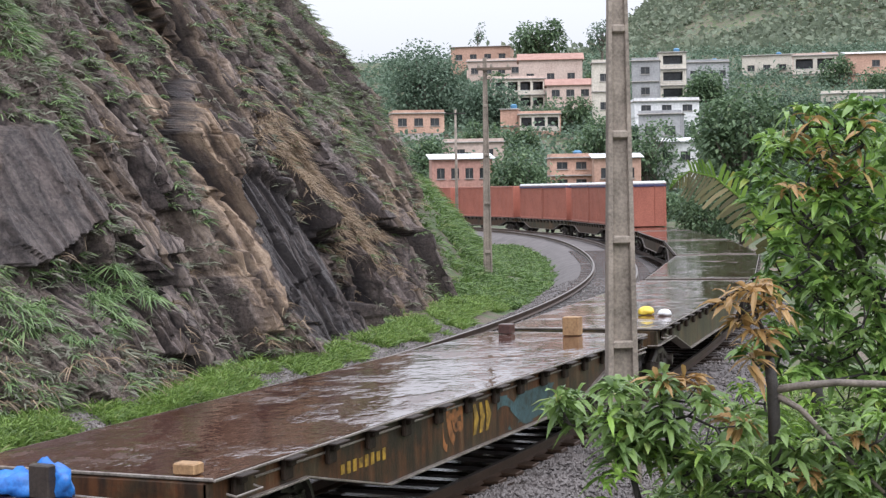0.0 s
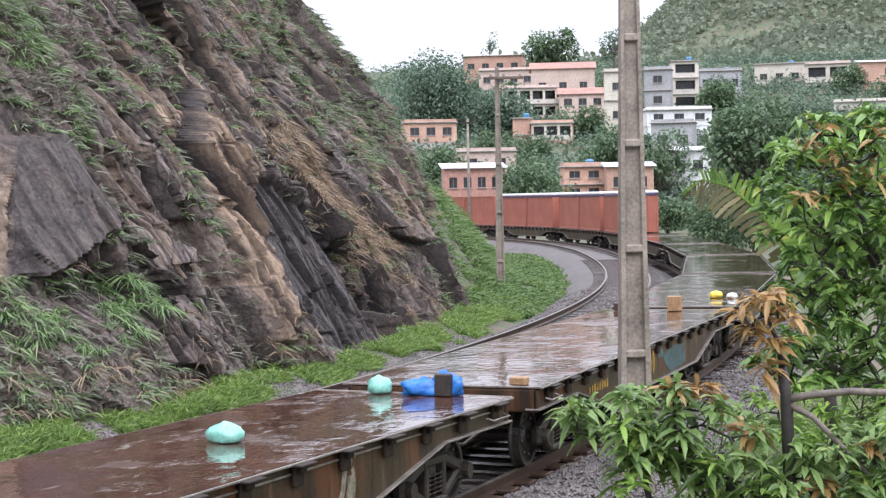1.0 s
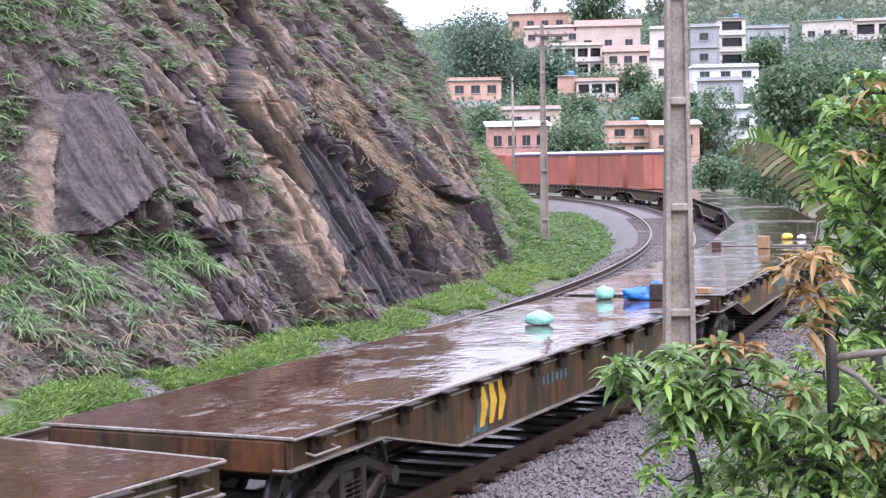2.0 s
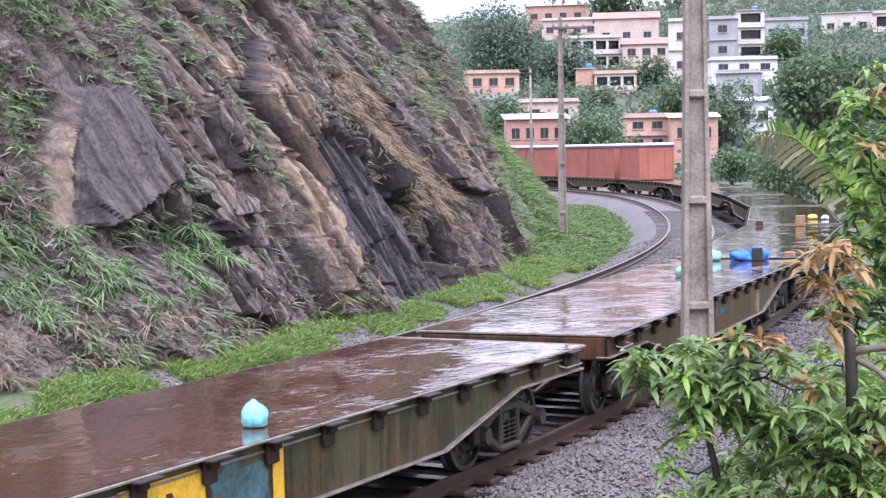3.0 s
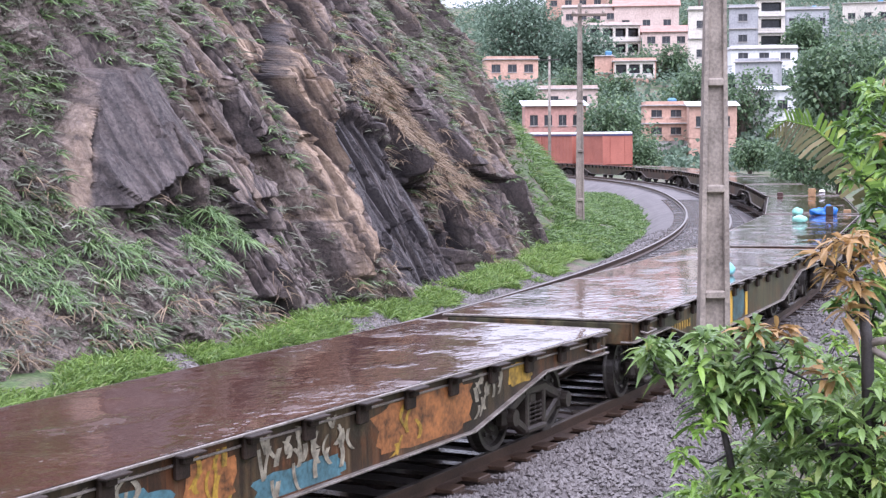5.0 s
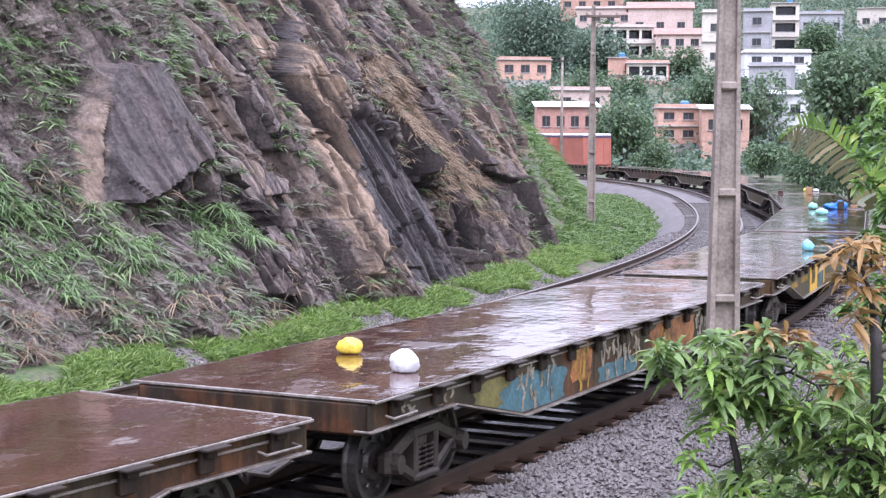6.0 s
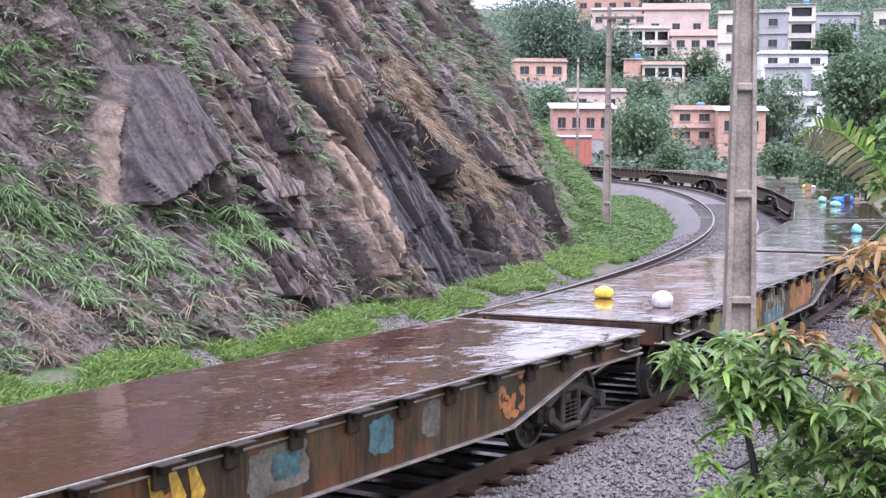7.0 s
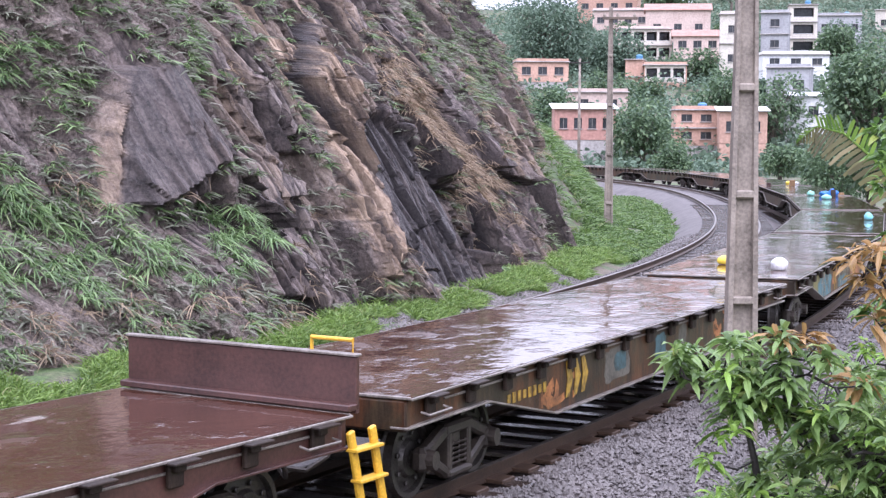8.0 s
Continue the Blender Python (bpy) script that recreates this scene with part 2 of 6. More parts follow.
M_PALE_OLD = plain("worn_pale_paint", (0.03, 0.022, 0.015), (0.36, 0.32, 0.24), 0.5, 0, 7, 22)
M_TEAL_OLD = plain("worn_teal_paint", (0.02, 0.022, 0.018), (0.065, 0.14, 0.16), 0.5, 0, 5, 22)
M_TEAL = plain("sea_blue_paint", (0.028, 0.050, 0.052), (0.085, 0.20, 0.24), 0.5, 0, 3, 22)
M_OLIVE_OLD = plain("worn_olive_paint", (0.06, 0.05, 0.02), (0.22, 0.19, 0.06), 0.5, 0, 4, 22)
M_FADED = plain("faded_grey_paint", (0.035, 0.030, 0.024), (0.15, 0.135, 0.11), 0.5, 0, 4, 22)
M_ORANGE_OLD = plain("worn_orange_paint", (0.035, 0.018, 0.010), (0.42, 0.16, 0.05), 0.5, 0, 5, 22)
M_RED = plain("red_container_paint", (0.26, 0.078, 0.054), (0.42, 0.145, 0.10), 0.5, 0, 0.8, 12)
M_BAND = plain("navy_band", (0.02, 0.02, 0.06), (0.06, 0.06, 0.14), 0.5)
M_TARP = plain("white_tarpaulin", (0.6, 0.6, 0.62), (0.8, 0.8, 0.8), 0.5, 0, 1.5, 20)


# ---------------------------------------------------------------- mesh helpers
class Geo:
    """Collects vertices and faces of one mesh."""

    def __init__(self):
        self.v, self.f, self.n = [], [], 0

    def add(self, verts, faces):
        verts = np.asarray(verts, float).reshape(-1, 3)
        self.f.extend([tuple(i + self.n for i in f) for f in faces])
        self.v.append(verts)
        self.n += len(verts)
        return self

    def box(self, c, size, c2=0.0, turn=None):
        """A box with chamfered upright and level edges (24 corners)."""
        hx, hy, hz = (s / 2 for s in size)
        k = min(c2, hx * 0.9, hy * 0.9, hz * 0.9)
        if k <= 0:
            vs = [(x, y, z) for z in (-hz, hz) for x, y in ((-hx, -hy), (hx, -hy), (hx, hy), (-hx, hy))]
            fs = [(3, 2, 1, 0), (4, 5, 6, 7), (0, 1, 5, 4), (1, 2, 6, 5), (2, 3, 7, 6), (3, 0, 4, 7)]
        else:
            def ring(ix, iy, z):
                x, y = hx - ix, hy - iy
                return [(-x + k, -y, z), (x - k, -y, z), (x, -y + k, z), (x, y - k, z), (x - k, y, z), (-x + k, y, z), (-x, y - k, z), (-x, -y + k, z)]
            vs = ring(k, k, -hz) + ring(0, 0, -hz + k) + ring(0, 0, hz - k) + ring(k, k, hz)
            fs = [tuple(range(7, -1, -1)), tuple(range(24, 32))]
            for r in range(3):
                fs += [(8 * r + i, 8 * r + (i + 1) % 8, 8 * r + 8 + (i + 1) % 8, 8 * r + 8 + i) for i in range(8)]
        vs = np.array(vs)
        if turn is not None:
            vs = vs @ np.array(turn.to_3x3()).T
        return self.add(vs + np.array(c), fs)

    def tube(self, pts, radii, sides=8, cap=True):
        """A round bar through the points."""
        pts = [Vector(p) for p in pts]
        vs, fs = [], []
        for i, p in enumerate(pts):
            d = (pts[min(i + 1, len(pts) - 1)] - pts[max(i - 1, 0)]).normalized()
            a = d.cross(Vector((0.13, 0.31, 0.94)))
            a = (a if a.length > 0.05 else d.cross(Vector((1, 0, 0)))).normalized()
            b = d.cross(a)
            r = radii[i] if isinstance(radii, (list, tuple)) else radii
            vs += [p + r * (math.cos(2 * math.pi * j / sides) * a + math.sin(2 * math.pi * j / sides) * b) for j in range(sides)]
        for i in range(len(pts) - 1):
            fs += [(i * sides + j, i * sides + (j + 1) % sides, (i + 1) * sides + (j + 1) % sides, (i + 1) * sides + j) for j in range(sides)]
        if cap:
            fs += [tuple(range(sides - 1, -1, -1)), tuple((len(pts) - 1) * sides + j for j in range(sides))]
        return self.add([tuple(v) for v in vs], fs)

    def prism(self, outline, axis, lo, hi):
        """A closed outline in the plane across the axis (0 x, 1 y, 2 z), drawn out from lo to hi."""
        n = len(outline)
        other = [i for i in range(3) if i != axis]
        vs = np.zeros((2 * n, 3))
        for k, at in ((0, lo), (1, hi)):
            vs[k * n:(k + 1) * n, other[0]] = [p[0] for p in outline]
            vs[k * n:(k + 1) * n, other[1]] = [p[1] for p in outline]
            vs[k * n:(k + 1) * n, axis] = at
        fs = [tuple(range(n)), tuple(range(2 * n - 1, n - 1, -1))] + [(i, n + i, n + (i + 1) % n, (i + 1) % n) for i in range(n)]
        return self.add(vs, fs)

    def mesh(self, name, mat, smooth=False):
        me = bpy.data.meshes.new(name)
        me.from_pydata(np.concatenate(self.v).tolist() if self.v else [], [], self.f)
        me.materials.append(mat)
        if smooth:
            me.shade_smooth()
        me.update()
        return me


def fixed_normals(me):
    bm = bmesh.new()
    bm.from_mesh(me)
    bmesh.ops.recalc_face_normals(bm, faces=bm.faces)
    bm.to_mesh(me)
    bm.free()
    return me


def part(name, geo, material, parent, label="", smooth=False, at=None):
    """Links a mesh as one part under a thing or a part."""
    me = geo if isinstance(geo, bpy.types.Mesh) else fixed_normals(geo.mesh(name, material, smooth))
    ob = new(name, me)
    ob.parent = parent
    if at is not None:
        ob.matrix_basis = at
    return tagged(ob, label) if label else ob


def thing(name, label, category, group="", kind="", at=None):
    ob = new(name)
    ob.empty_display_size = 0.2
    if at is not None:
        ob.matrix_basis = at
    return tagged(ob, label, category, group, kind)


def solid(name, geo, material, label, category, group="", kind="", smooth=False):
    return tagged(new(name, fixed_normals(geo.mesh(name, material, smooth))), label, category, group, kind)


# ---------------------------------------------------------------- the line
STEP = 0.5
S_AT = np.arange(-40, 240, STEP)
BEND = np.interp(S_AT, [-40, 20, 45, 70, 100, 240], [0.0070, 0.0070, 0.0073, 0.0026, 0.0093, 0.0093])
H_AT = np.concatenate([[0], np.cumsum((BEND[1:] + BEND[:-1]) / 2 * STEP)])
H_AT = H_AT - np.interp(0, S_AT, H_AT) + radians(63.13)
X_AT = np.cumsum(np.cos(H_AT)) * STEP
Y_AT = np.cumsum(np.sin(H_AT)) * STEP
X_AT += -4.24 - np.interp(0, S_AT, X_AT)
Y_AT += 11.56 - np.interp(0, S_AT, Y_AT)
CANT = 0.3


def line_at(s, side=0.0, z=0.0):
    """A place beside the main line: s metres along it, side metres to its right."""
    h = np.interp(s, S_AT, H_AT)
    return np.stack(np.broadcast_arrays(np.interp(s, S_AT, X_AT) + side * np.sin(h), np.interp(s, S_AT, Y_AT) - side * np.cos(h), z), -1)


def beside(x, y):
    """s and side of places in the plan."""
    x, y = np.atleast_1d(x).astype(float), np.atleast_1d(y).astype(float)
    s, d = np.zeros(len(x)), np.zeros(len(x))
    for a in range(0, len(x), 4000):
        xx, yy = x[a:a + 4000, None], y[a:a + 4000, None]
        i = np.argmin((xx - X_AT) ** 2 + (yy - Y_AT) ** 2, 1)
        s[a:a + 4000] = S_AT[i]
        d[a:a + 4000] = (xx[:, 0] - X_AT[i]) * np.sin(H_AT[i]) - (yy[:, 0] - Y_AT[i]) * np.cos(H_AT[i])
    return s, d


def wavy(x, y, scale, seed=0.0):
    return np.array([noise.noise(Vector((a / scale, b / scale, seed))) for a, b in zip(np.ravel(x), np.ravel(y))])


def smoothstep(a, b, x):
    t = np.clip((x - a) / (b - a), 0, 1)
    return t * t * (3 - 2 * t)


def ground_z(x, y):
    """Height of the ground sheet."""
    x, y = np.atleast_1d(x).astype(float), np.atleast_1d(y).astype(float)
    s, d = beside(x, y)
    r = np.hypot(x, y)
    hill = 0.165 * np.clip(r - 180, 0, 215) * smoothstep(-0.35, 0.1, y / np.maximum(r, 1))
    bearing = np.degrees(np.arctan2(x, y))
    mount = 96 * smoothstep(420, 800, r) * smoothstep(1.5, 13, bearing) * smoothstep(75, 45, bearing)
    mount += 2 * smoothstep(300, 600, r) * smoothstep(75, 50, np.abs(bearing))
    cutting = smoothstep(8.0, 30.0, np.abs(d + 1.8))
    z = -0.42 + (hill + mount) * cutting
    # embankment on the right of the line, and the bank the camera stands on
    z -= 0.35 * smoothstep(1.6, 3.2, d) * smoothstep(60, 40, s)
    z += 2.1 * smoothstep(10, 0.5, r)
    # low grassy bank beyond the rock
    bank = smoothstep(-8.0, -13.5, d) * smoothstep(34, 44, s) * smoothstep(150, 75, s)
    z += 4.8 * bank
    # bank at the foot of the rock
    z += 0.35 * smoothstep(-6.3, -8.0, d) * smoothstep(70, 50, s)
    rough = wavy(x, y, 1.7) * 0.06 + wavy(x, y, 6.0, 3.0) * 0.12
    return z + rough * smoothstep(1.5, 4, np.abs(d + 1.8) - 2.6)


def ground_sheet():
    rad = np.concatenate([np.linspace(2, 80, 220), np.geomspace(81, 2500, 110)])
    ang = np.concatenate([np.linspace(-24, 26, 260), np.linspace(28, 334, 60)])
    rr, aa = np.meshgrid(rad, np.radians(ang), indexing="ij")
    x, y = rr * np.sin(aa), rr * np.cos(aa)
    z = ground_z(x.ravel(), y.ravel())
    n, k = rr.shape
    idx = np.arange(n * k).reshape(n, k)
    nxt = np.roll(idx, -1, 1)
    quads = np.stack([idx[:-1], nxt[:-1], nxt[1:], idx[1:]], -1).reshape(-1, 4)
    g = Geo()
    g.v.append(np.stack([x.ravel(), y.ravel(), z], -1))
    g.n = n * k
    centre = g.n
    g.v.append(np.array([[0, 0, float(z[:k].mean())]]))
    g.f = [tuple(q) for q in quads.tolist()] + [(int(idx[0, i]), centre, int(idx[0, (i + 1) % k])) for i in range(k)]
    me = fixed_normals(g.mesh("ground", M_GROUND, True))
    return tagged(new("ground", me), "grassy earth and scrub rising to a hillside", "ground", kind="structure")


def ground_mat():
    m, ns, ls, b = nodes_of("earth_and_grass")
    tc = ns.new("ShaderNodeTexCoord").outputs["Object"]
    big, mid, fine = noise_tex(ns, ls, tc, 0.05, 6), noise_tex(ns, ls, tc, 0.7, 6), noise_tex(ns, ls, tc, 12, 5)
    green = ramp(ns, ls, fine, [(0.3, (0.035, 0.06, 0.018)), (0.7, (0.10, 0.16, 0.045))])
    earth = ramp(ns, ls, fine, [(0.3, (0.07, 0.05, 0.038)), (0.7, (0.20, 0.15, 0.115))])
    col = mix(ns, ls, ramp(ns, ls, mid, [(0.42, (0.0,) * 3), (0.58, (1.0,) * 3)]), green, earth)
    col = mix(ns, ls, ramp(ns, ls, big, [(0.4, (0.0,) * 3), (0.7, (0.75,) * 3)]), col, (0.045, 0.060, 0.036))
    ls.new(col, b.inputs["Base Color"])
    b.inputs["Roughness"].default_value = 0.85
    bump(ns, ls, fine, 0.8, 0.06, b)
    return m


M_GROUND = ground_mat()
ground_sheet()
INNER = -3.55          # centre of the second track, left of the main line
INNER_Z = 0.34


def ballast_bed():
    """The ballast shoulder under both tracks."""
    ss = np.concatenate([np.arange(-14, 60, 0.35), np.arange(60, 236, 1.5)])
    prof = [(-6.3, -0.42), (-5.5, -0.05), (-4.9, 0.13), (-2.3, 0.13), (-1.5, -0.19), (-1.2, -0.21), (-0.6, -0.205), (0.6, -0.205), (1.0, -0.20), (1.45, -0.17), (1.9, -0.30), (2.6, -0.72), (3.1, -0.95)]
    px = np.concatenate([np.linspace(prof[i][0], prof[i + 1][0], 7)[:-1] for i in range(len(prof) - 1)] + [[prof[-1][0]]])
    pz = np.interp(px, [p[0] for p in prof], [p[1] for p in prof])
    S, P = np.meshgrid(ss, px, indexing="ij")
    Z = np.broadcast_to(pz, S.shape)
    xyz = line_at(S.ravel(), P.ravel(), Z.ravel())
    xyz[:, 2] += wavy(xyz[:, 0], xyz[:, 1], 0.25) * 0.03 + wavy(xyz[:, 0], xyz[:, 1], 1.4) * 0.04
    n, k = S.shape
    i = np.arange(n * k).reshape(n, k)
    g = Geo()
    g.v.append(xyz)
    g.f = [tuple(q) for q in np.stack([i[:-1, :-1], i[1:, :-1], i[1:, 1:], i[:-1, 1:]], -1).reshape(-1, 4).tolist()]
    return tagged(new("ballast", g.mesh("ballast", M_BALLAST, True)), "grey crushed-stone ballast under two railway tracks", "ballast", kind="structure")


def rail(track, side, z):
    """One rail with foot, web and head, drawn along the line."""
    ss = np.concatenate([np.arange(-14, 70, 1.0), np.arange(70, 236, 2.0)])
    prof = [(-0.065, -0.16), (0.065, -0.16), (0.065, -0.145), (0.012, -0.12), (0.012, -0.045), (0.035, -0.035), (0.035, -0.004), (0.028, 0.0), (-0.028, 0.0), (-0.035, -0.004), (-0.035, -0.035), (-0.012, -0.045), (-0.012, -0.12), (-0.065, -0.145)]
    k = len(prof)
    vs = np.concatenate([line_at(ss, side + p, z + q)[:, None] for p, q in prof], 1).reshape(-1, 3)
    fs = [(i * k + j, i * k + (j + 1) % k, (i + 1) * k + (j + 1) % k, (i + 1) * k + j) for i in range(len(ss) - 1) for j in range(k)]
    me = Geo().add(vs, fs).mesh("rail", M_RAIL)
    me.materials.append(M_RAILTOP)
    for i, poly in enumerate(me.polygons):
        if i % k in (6, 7, 8):
            poly.material_index = 1
    return part("rail", fixed_normals(me), M_RAIL, track)


def railway_track(name_label, centre, z, tilt):
    track = thing("railway_track", name_label, "railway track", "railway tracks", "structure")
    rail(track, centre - 0.83, z - 0.83 * tilt)
    rail(track, centre + 0.83, z + 0.83 * tilt)
    sl = fixed_normals(Geo().box((0, 0, 0), (0.22, 2.7, 0.17), 0.02).mesh("sleeper", M_SLEEPER))
    plate = fixed_normals(Geo().box((0, 0, 0), (0.30, 0.22, 0.05), 0.01).mesh("rail_fastening", M_RAIL))
    for s in np.arange(-8, 72, 0.62):
        h = math.degrees(np.interp(s, S_AT, H_AT))
        p = line_at(s, centre, z - 0.165 - 0.085)
        sleeper = part("sleeper", sl, None, track, at=pose(*p, random.uniform(-0.5, 0.5), 0, h + random.uniform(-1.5, 1.5)))
        if -6 < s < 20 and centre == 0:
            part("rail_fastening", plate, None, sleeper, at=pose(0, -0.98, 0.10))
    return track


def scattered_stones(name, label, spots, zs, size, mat):
    """Loose crushed stones, each a rough small block, in one mesh."""
    n = len(spots)
    rng = np.random.default_rng(7)
    base = np.array([(1, 0, 0.1), (0.2, 0.95, -0.1), (-0.9, 0.3, 0.1), (-0.3, -0.9, 0), (0.1, 0.1, 0.8), (-0.1, 0, -0.8)])
    tri = np.array([(0, 1, 4), (1, 2, 4), (2, 3, 4), (3, 0, 4), (1, 0, 5), (2, 1, 5), (3, 2, 5), (0, 3, 5)])
    sc = size * rng.uniform(0.5, 1.3, (n, 1, 3))
    v = base[None] * sc + rng.normal(0, size * 0.18, (n, 6, 3))
    a = rng.uniform(0, 6.28, n)
    c, s_ = np.cos(a)[:, None], np.sin(a)[:, None]
    v = np.stack([v[..., 0] * c - v[..., 1] * s_, v[..., 0] * s_ + v[..., 1] * c, v[..., 2]], -1)
    v += np.column_stack([spots, zs])[:, None]
    f = (tri[None] + 6 * np.arange(n)[:, None, None]).reshape(-1, 3)
    me = bpy.data.meshes.new(name)
    me.from_pydata(v.reshape(-1, 3).tolist(), [], f.tolist())
    me.materials.append(mat)
    return tagged(new(name, me), label, "stones", kind="stuff")


def ballast_stones():
    rng = np.random.default_rng(3)
    n = 42000
    s = np.where(rng.random(n) < 0.75, rng.uniform(-2, 18, n), rng.uniform(18, 48, n))
    d = np.where(rng.random(n) < 0.62, rng.uniform(1.02, 3.0, n), rng.uniform(-6.4, -1.7, n))
    prof_x = [-6.3, -5.5, -4.9, -2.3, -1.5, 1.0, 1.45, 1.9, 2.6, 3.1]
    prof_z = [-0.42, -0.05, 0.13, 0.13, -0.19, -0.21, -0.17, -0.30, -0.72, -0.95]
    p = line_at(s, d, np.interp(d, prof_x, prof_z) + 0.02)
    p[:, 2] += wavy(p[:, 0], p[:, 1], 0.25) * 0.03 + wavy(p[:, 0], p[:, 1], 1.4) * 0.04
    return scattered_stones("ballast_stones", "loose grey crushed stones of the ballast beside the rails", p[:, :2], p[:, 2], 0.036, M_STONE)


ballast_bed()
railway_track("main railway track with rusty rails on dark sleepers", 0.0, 0.0, 0.0)
railway_track("second empty railway track with rusty rails along the cutting", INNER, INNER_Z, 0.0)
ballast_stones()


# ---------------------------------------------------------------- the rock cutting
ROCK_S, ROCK_H = (-6.0, 59.0), 17.0
SLAB = [(15.1, 5.15), (16.5, 5.35), (16.4, 4.4), (16.8, 3.55), (15.2, 2.95), (14.3, 2.6), (13.7, 2.65), (14.05, 3.35), (14.6, 4.6)]          # the large smooth slab, s and h
PALE = [(14.9, 5.0), (14.25, 3.9), (13.75, 2.65), (13.1, 2.7), (13.65, 3.55), (14.2, 4.15)]          # its pale flank
FACE = [(24.20, 4.8), (25.85, 4.35), (27.45, 3.45), (29.50, 2.65), (28.60, 0.3), (25.00, 0.3), (22.90, 0.6), (22.30, 1.6), (23.05, 3.15), (23.10, 3.9)]          # the black wet face
SEAM = [(22.20, 7.6), (22.55, 6.15), (23.55, 5.95), (23.50, 5.2), (23.10, 4.15), (22.60, 3.15), (22.10, 1.8), (21.70, 0.8), (21.20, 0.9), (21.40, 2.2), (21.60, 3.95), (22.00, 4.8), (21.85, 5.3), (21.60, 6.4), (21.60, 7.6)]          # the ochre seam
PLATE = [(17.9, 3.25), (18.85, 3.45), (20.5, 2.95), (20.4, 2.6), (17.2, 2.6)]
DARK_BEDS = [(16.9, 5.0), (17.6, 5.3), (19.4, 4.5), (20.4, 4.15), (20.7, 3.0), (18.9, 3.5), (17.0, 3.4)]
BOULDERS = [(16.7, 1.9), (18.4, 2.0), (18.9, 1.3), (18.9, 0.5), (16.9, 0.7)]
TOE = [(29.20, 1.35), (31.00, 1.25), (31.40, 0.1), (29.20, 0.1)]          # black wet toe


def inside(poly, x, y, soft=0.25):
    """1 inside the outline, falling off over soft metres outside and in."""
    d2, sign = np.full(len(x), 1e9), np.zeros(len(x), bool)
    for (x0, y0), (x1, y1) in zip(poly, poly[1:] + poly[:1]):
        ex, ey = x1 - x0, y1 - y0
        t = np.clip(((x - x0) * ex + (y - y0) * ey) / (ex * ex + ey * ey), 0, 1)
        d2 = np.minimum(d2, (x - x0 - t * ex) ** 2 + (y - y0 - t * ey) ** 2)
        cross = (y0 > y) != (y1 > y)
        sign ^= cross & (x < x0 + (y - y0) / (ey if abs(ey) > 1e-9 else 1e-9) * ex)
    d = np.sqrt(d2) * np.where(sign, 1, -1)
    return smoothstep(-soft, soft, d)


def dice(i, j, seed):
    """A steady random number for each pair of whole numbers."""
    v = np.sin(i * 127.1 + j * 311.7 + seed * 74.7) * 43758.5453
    return v - np.floor(v)


def cut_up(v, row, seed, jitter=0.7):
    """Divides v into uneven lengths about 1 long: which one, and how far along it."""
    i = np.floor(v)
    for _ in range(2):
        lo = i + jitter * (dice(i, row, seed) - 0.5)
        hi = i + 1 + jitter * (dice(i + 1, row, seed) - 0.5)
        i = i - (v < lo) + (v >= hi)
    lo = i + jitter * (dice(i, row, seed) - 0.5)
    hi = i + 1 + jitter * (dice(i + 1, row, seed) - 0.5)
    return i, (v - lo) / (hi - lo), hi - lo


def jointed(q, u, width, length, seed):
    """Beds width thick broken into blocks of length: offset with tilted faces, tone, and metres to the next joint."""
    i, f, fw = cut_up(q / width, 0.0, seed)
    slant = (dice(i, 3.0, seed) - 0.5) * 1.6
    j, g, gw = cut_up(u / (length * (0.6 + 0.9 * dice(i, 5.0, seed))) + slant * f + 7 * dice(i, 9.0, seed), i, seed + 1)
    a, b, c = dice(i, j, seed + 2), dice(i, j, seed + 3), dice(i, j, seed + 4)
    off = a + (f - 0.5) * (1.8 * b - 1.2) + (g - 0.5) * (1.6 * c - 0.9)
    edge = np.minimum(np.minimum(f, 1 - f) * fw * width, np.minimum(g, 1 - g) * gw * length * 0.8 + 0.02)
    off = 0.4 + (off - 0.4) * smoothstep(0.0, 0.03 + 0.02 * width, edge)
    return off, dice(i, j, seed + 6), edge


LEAN, WARP = 0.16, 0.45


def along_beds(a, h):
    """Where the bed that meets the foot at a lies at height h."""
    s = a - LEAN * h
    for _ in range(2):
        w = np.array([noise.fractal(Vector((x * 0.20, y * 0.12, 1.0)), 1.0, 2.0, 4) for x, y in zip(s.ravel(), h.ravel())]).reshape(s.shape)
        s = a - LEAN * h - WARP * w
    return s


def chipped(a, b, seed):
    """Irregular broken facets: the tilted offset of each, and how near its edge is."""
    ia, ib = np.floor(a), np.floor(b)
    best, second = np.full(len(a), 9.0), np.full(len(a), 9.0)
    off = np.zeros(len(a))
    for da in (-1, 0, 1):
        for db in (-1, 0, 1):
            ca, cb = ia + da, ib + db
            x, y = a - ca - dice(ca, cb, seed), b - cb - dice(ca, cb, seed + 1)
            d = np.hypot(x, y)
            o = dice(ca, cb, seed + 2) - 0.5 + 1.5 * x * (dice(ca, cb, seed + 3) - 0.5) + 1.5 * y * (dice(ca, cb, seed + 4) - 0.5)
            near = d < best
            second = np.where(near, best, np.minimum(second, d))
            off = np.where(near, o, off)
            best = np.where(near, d, best)
    return off, second - best


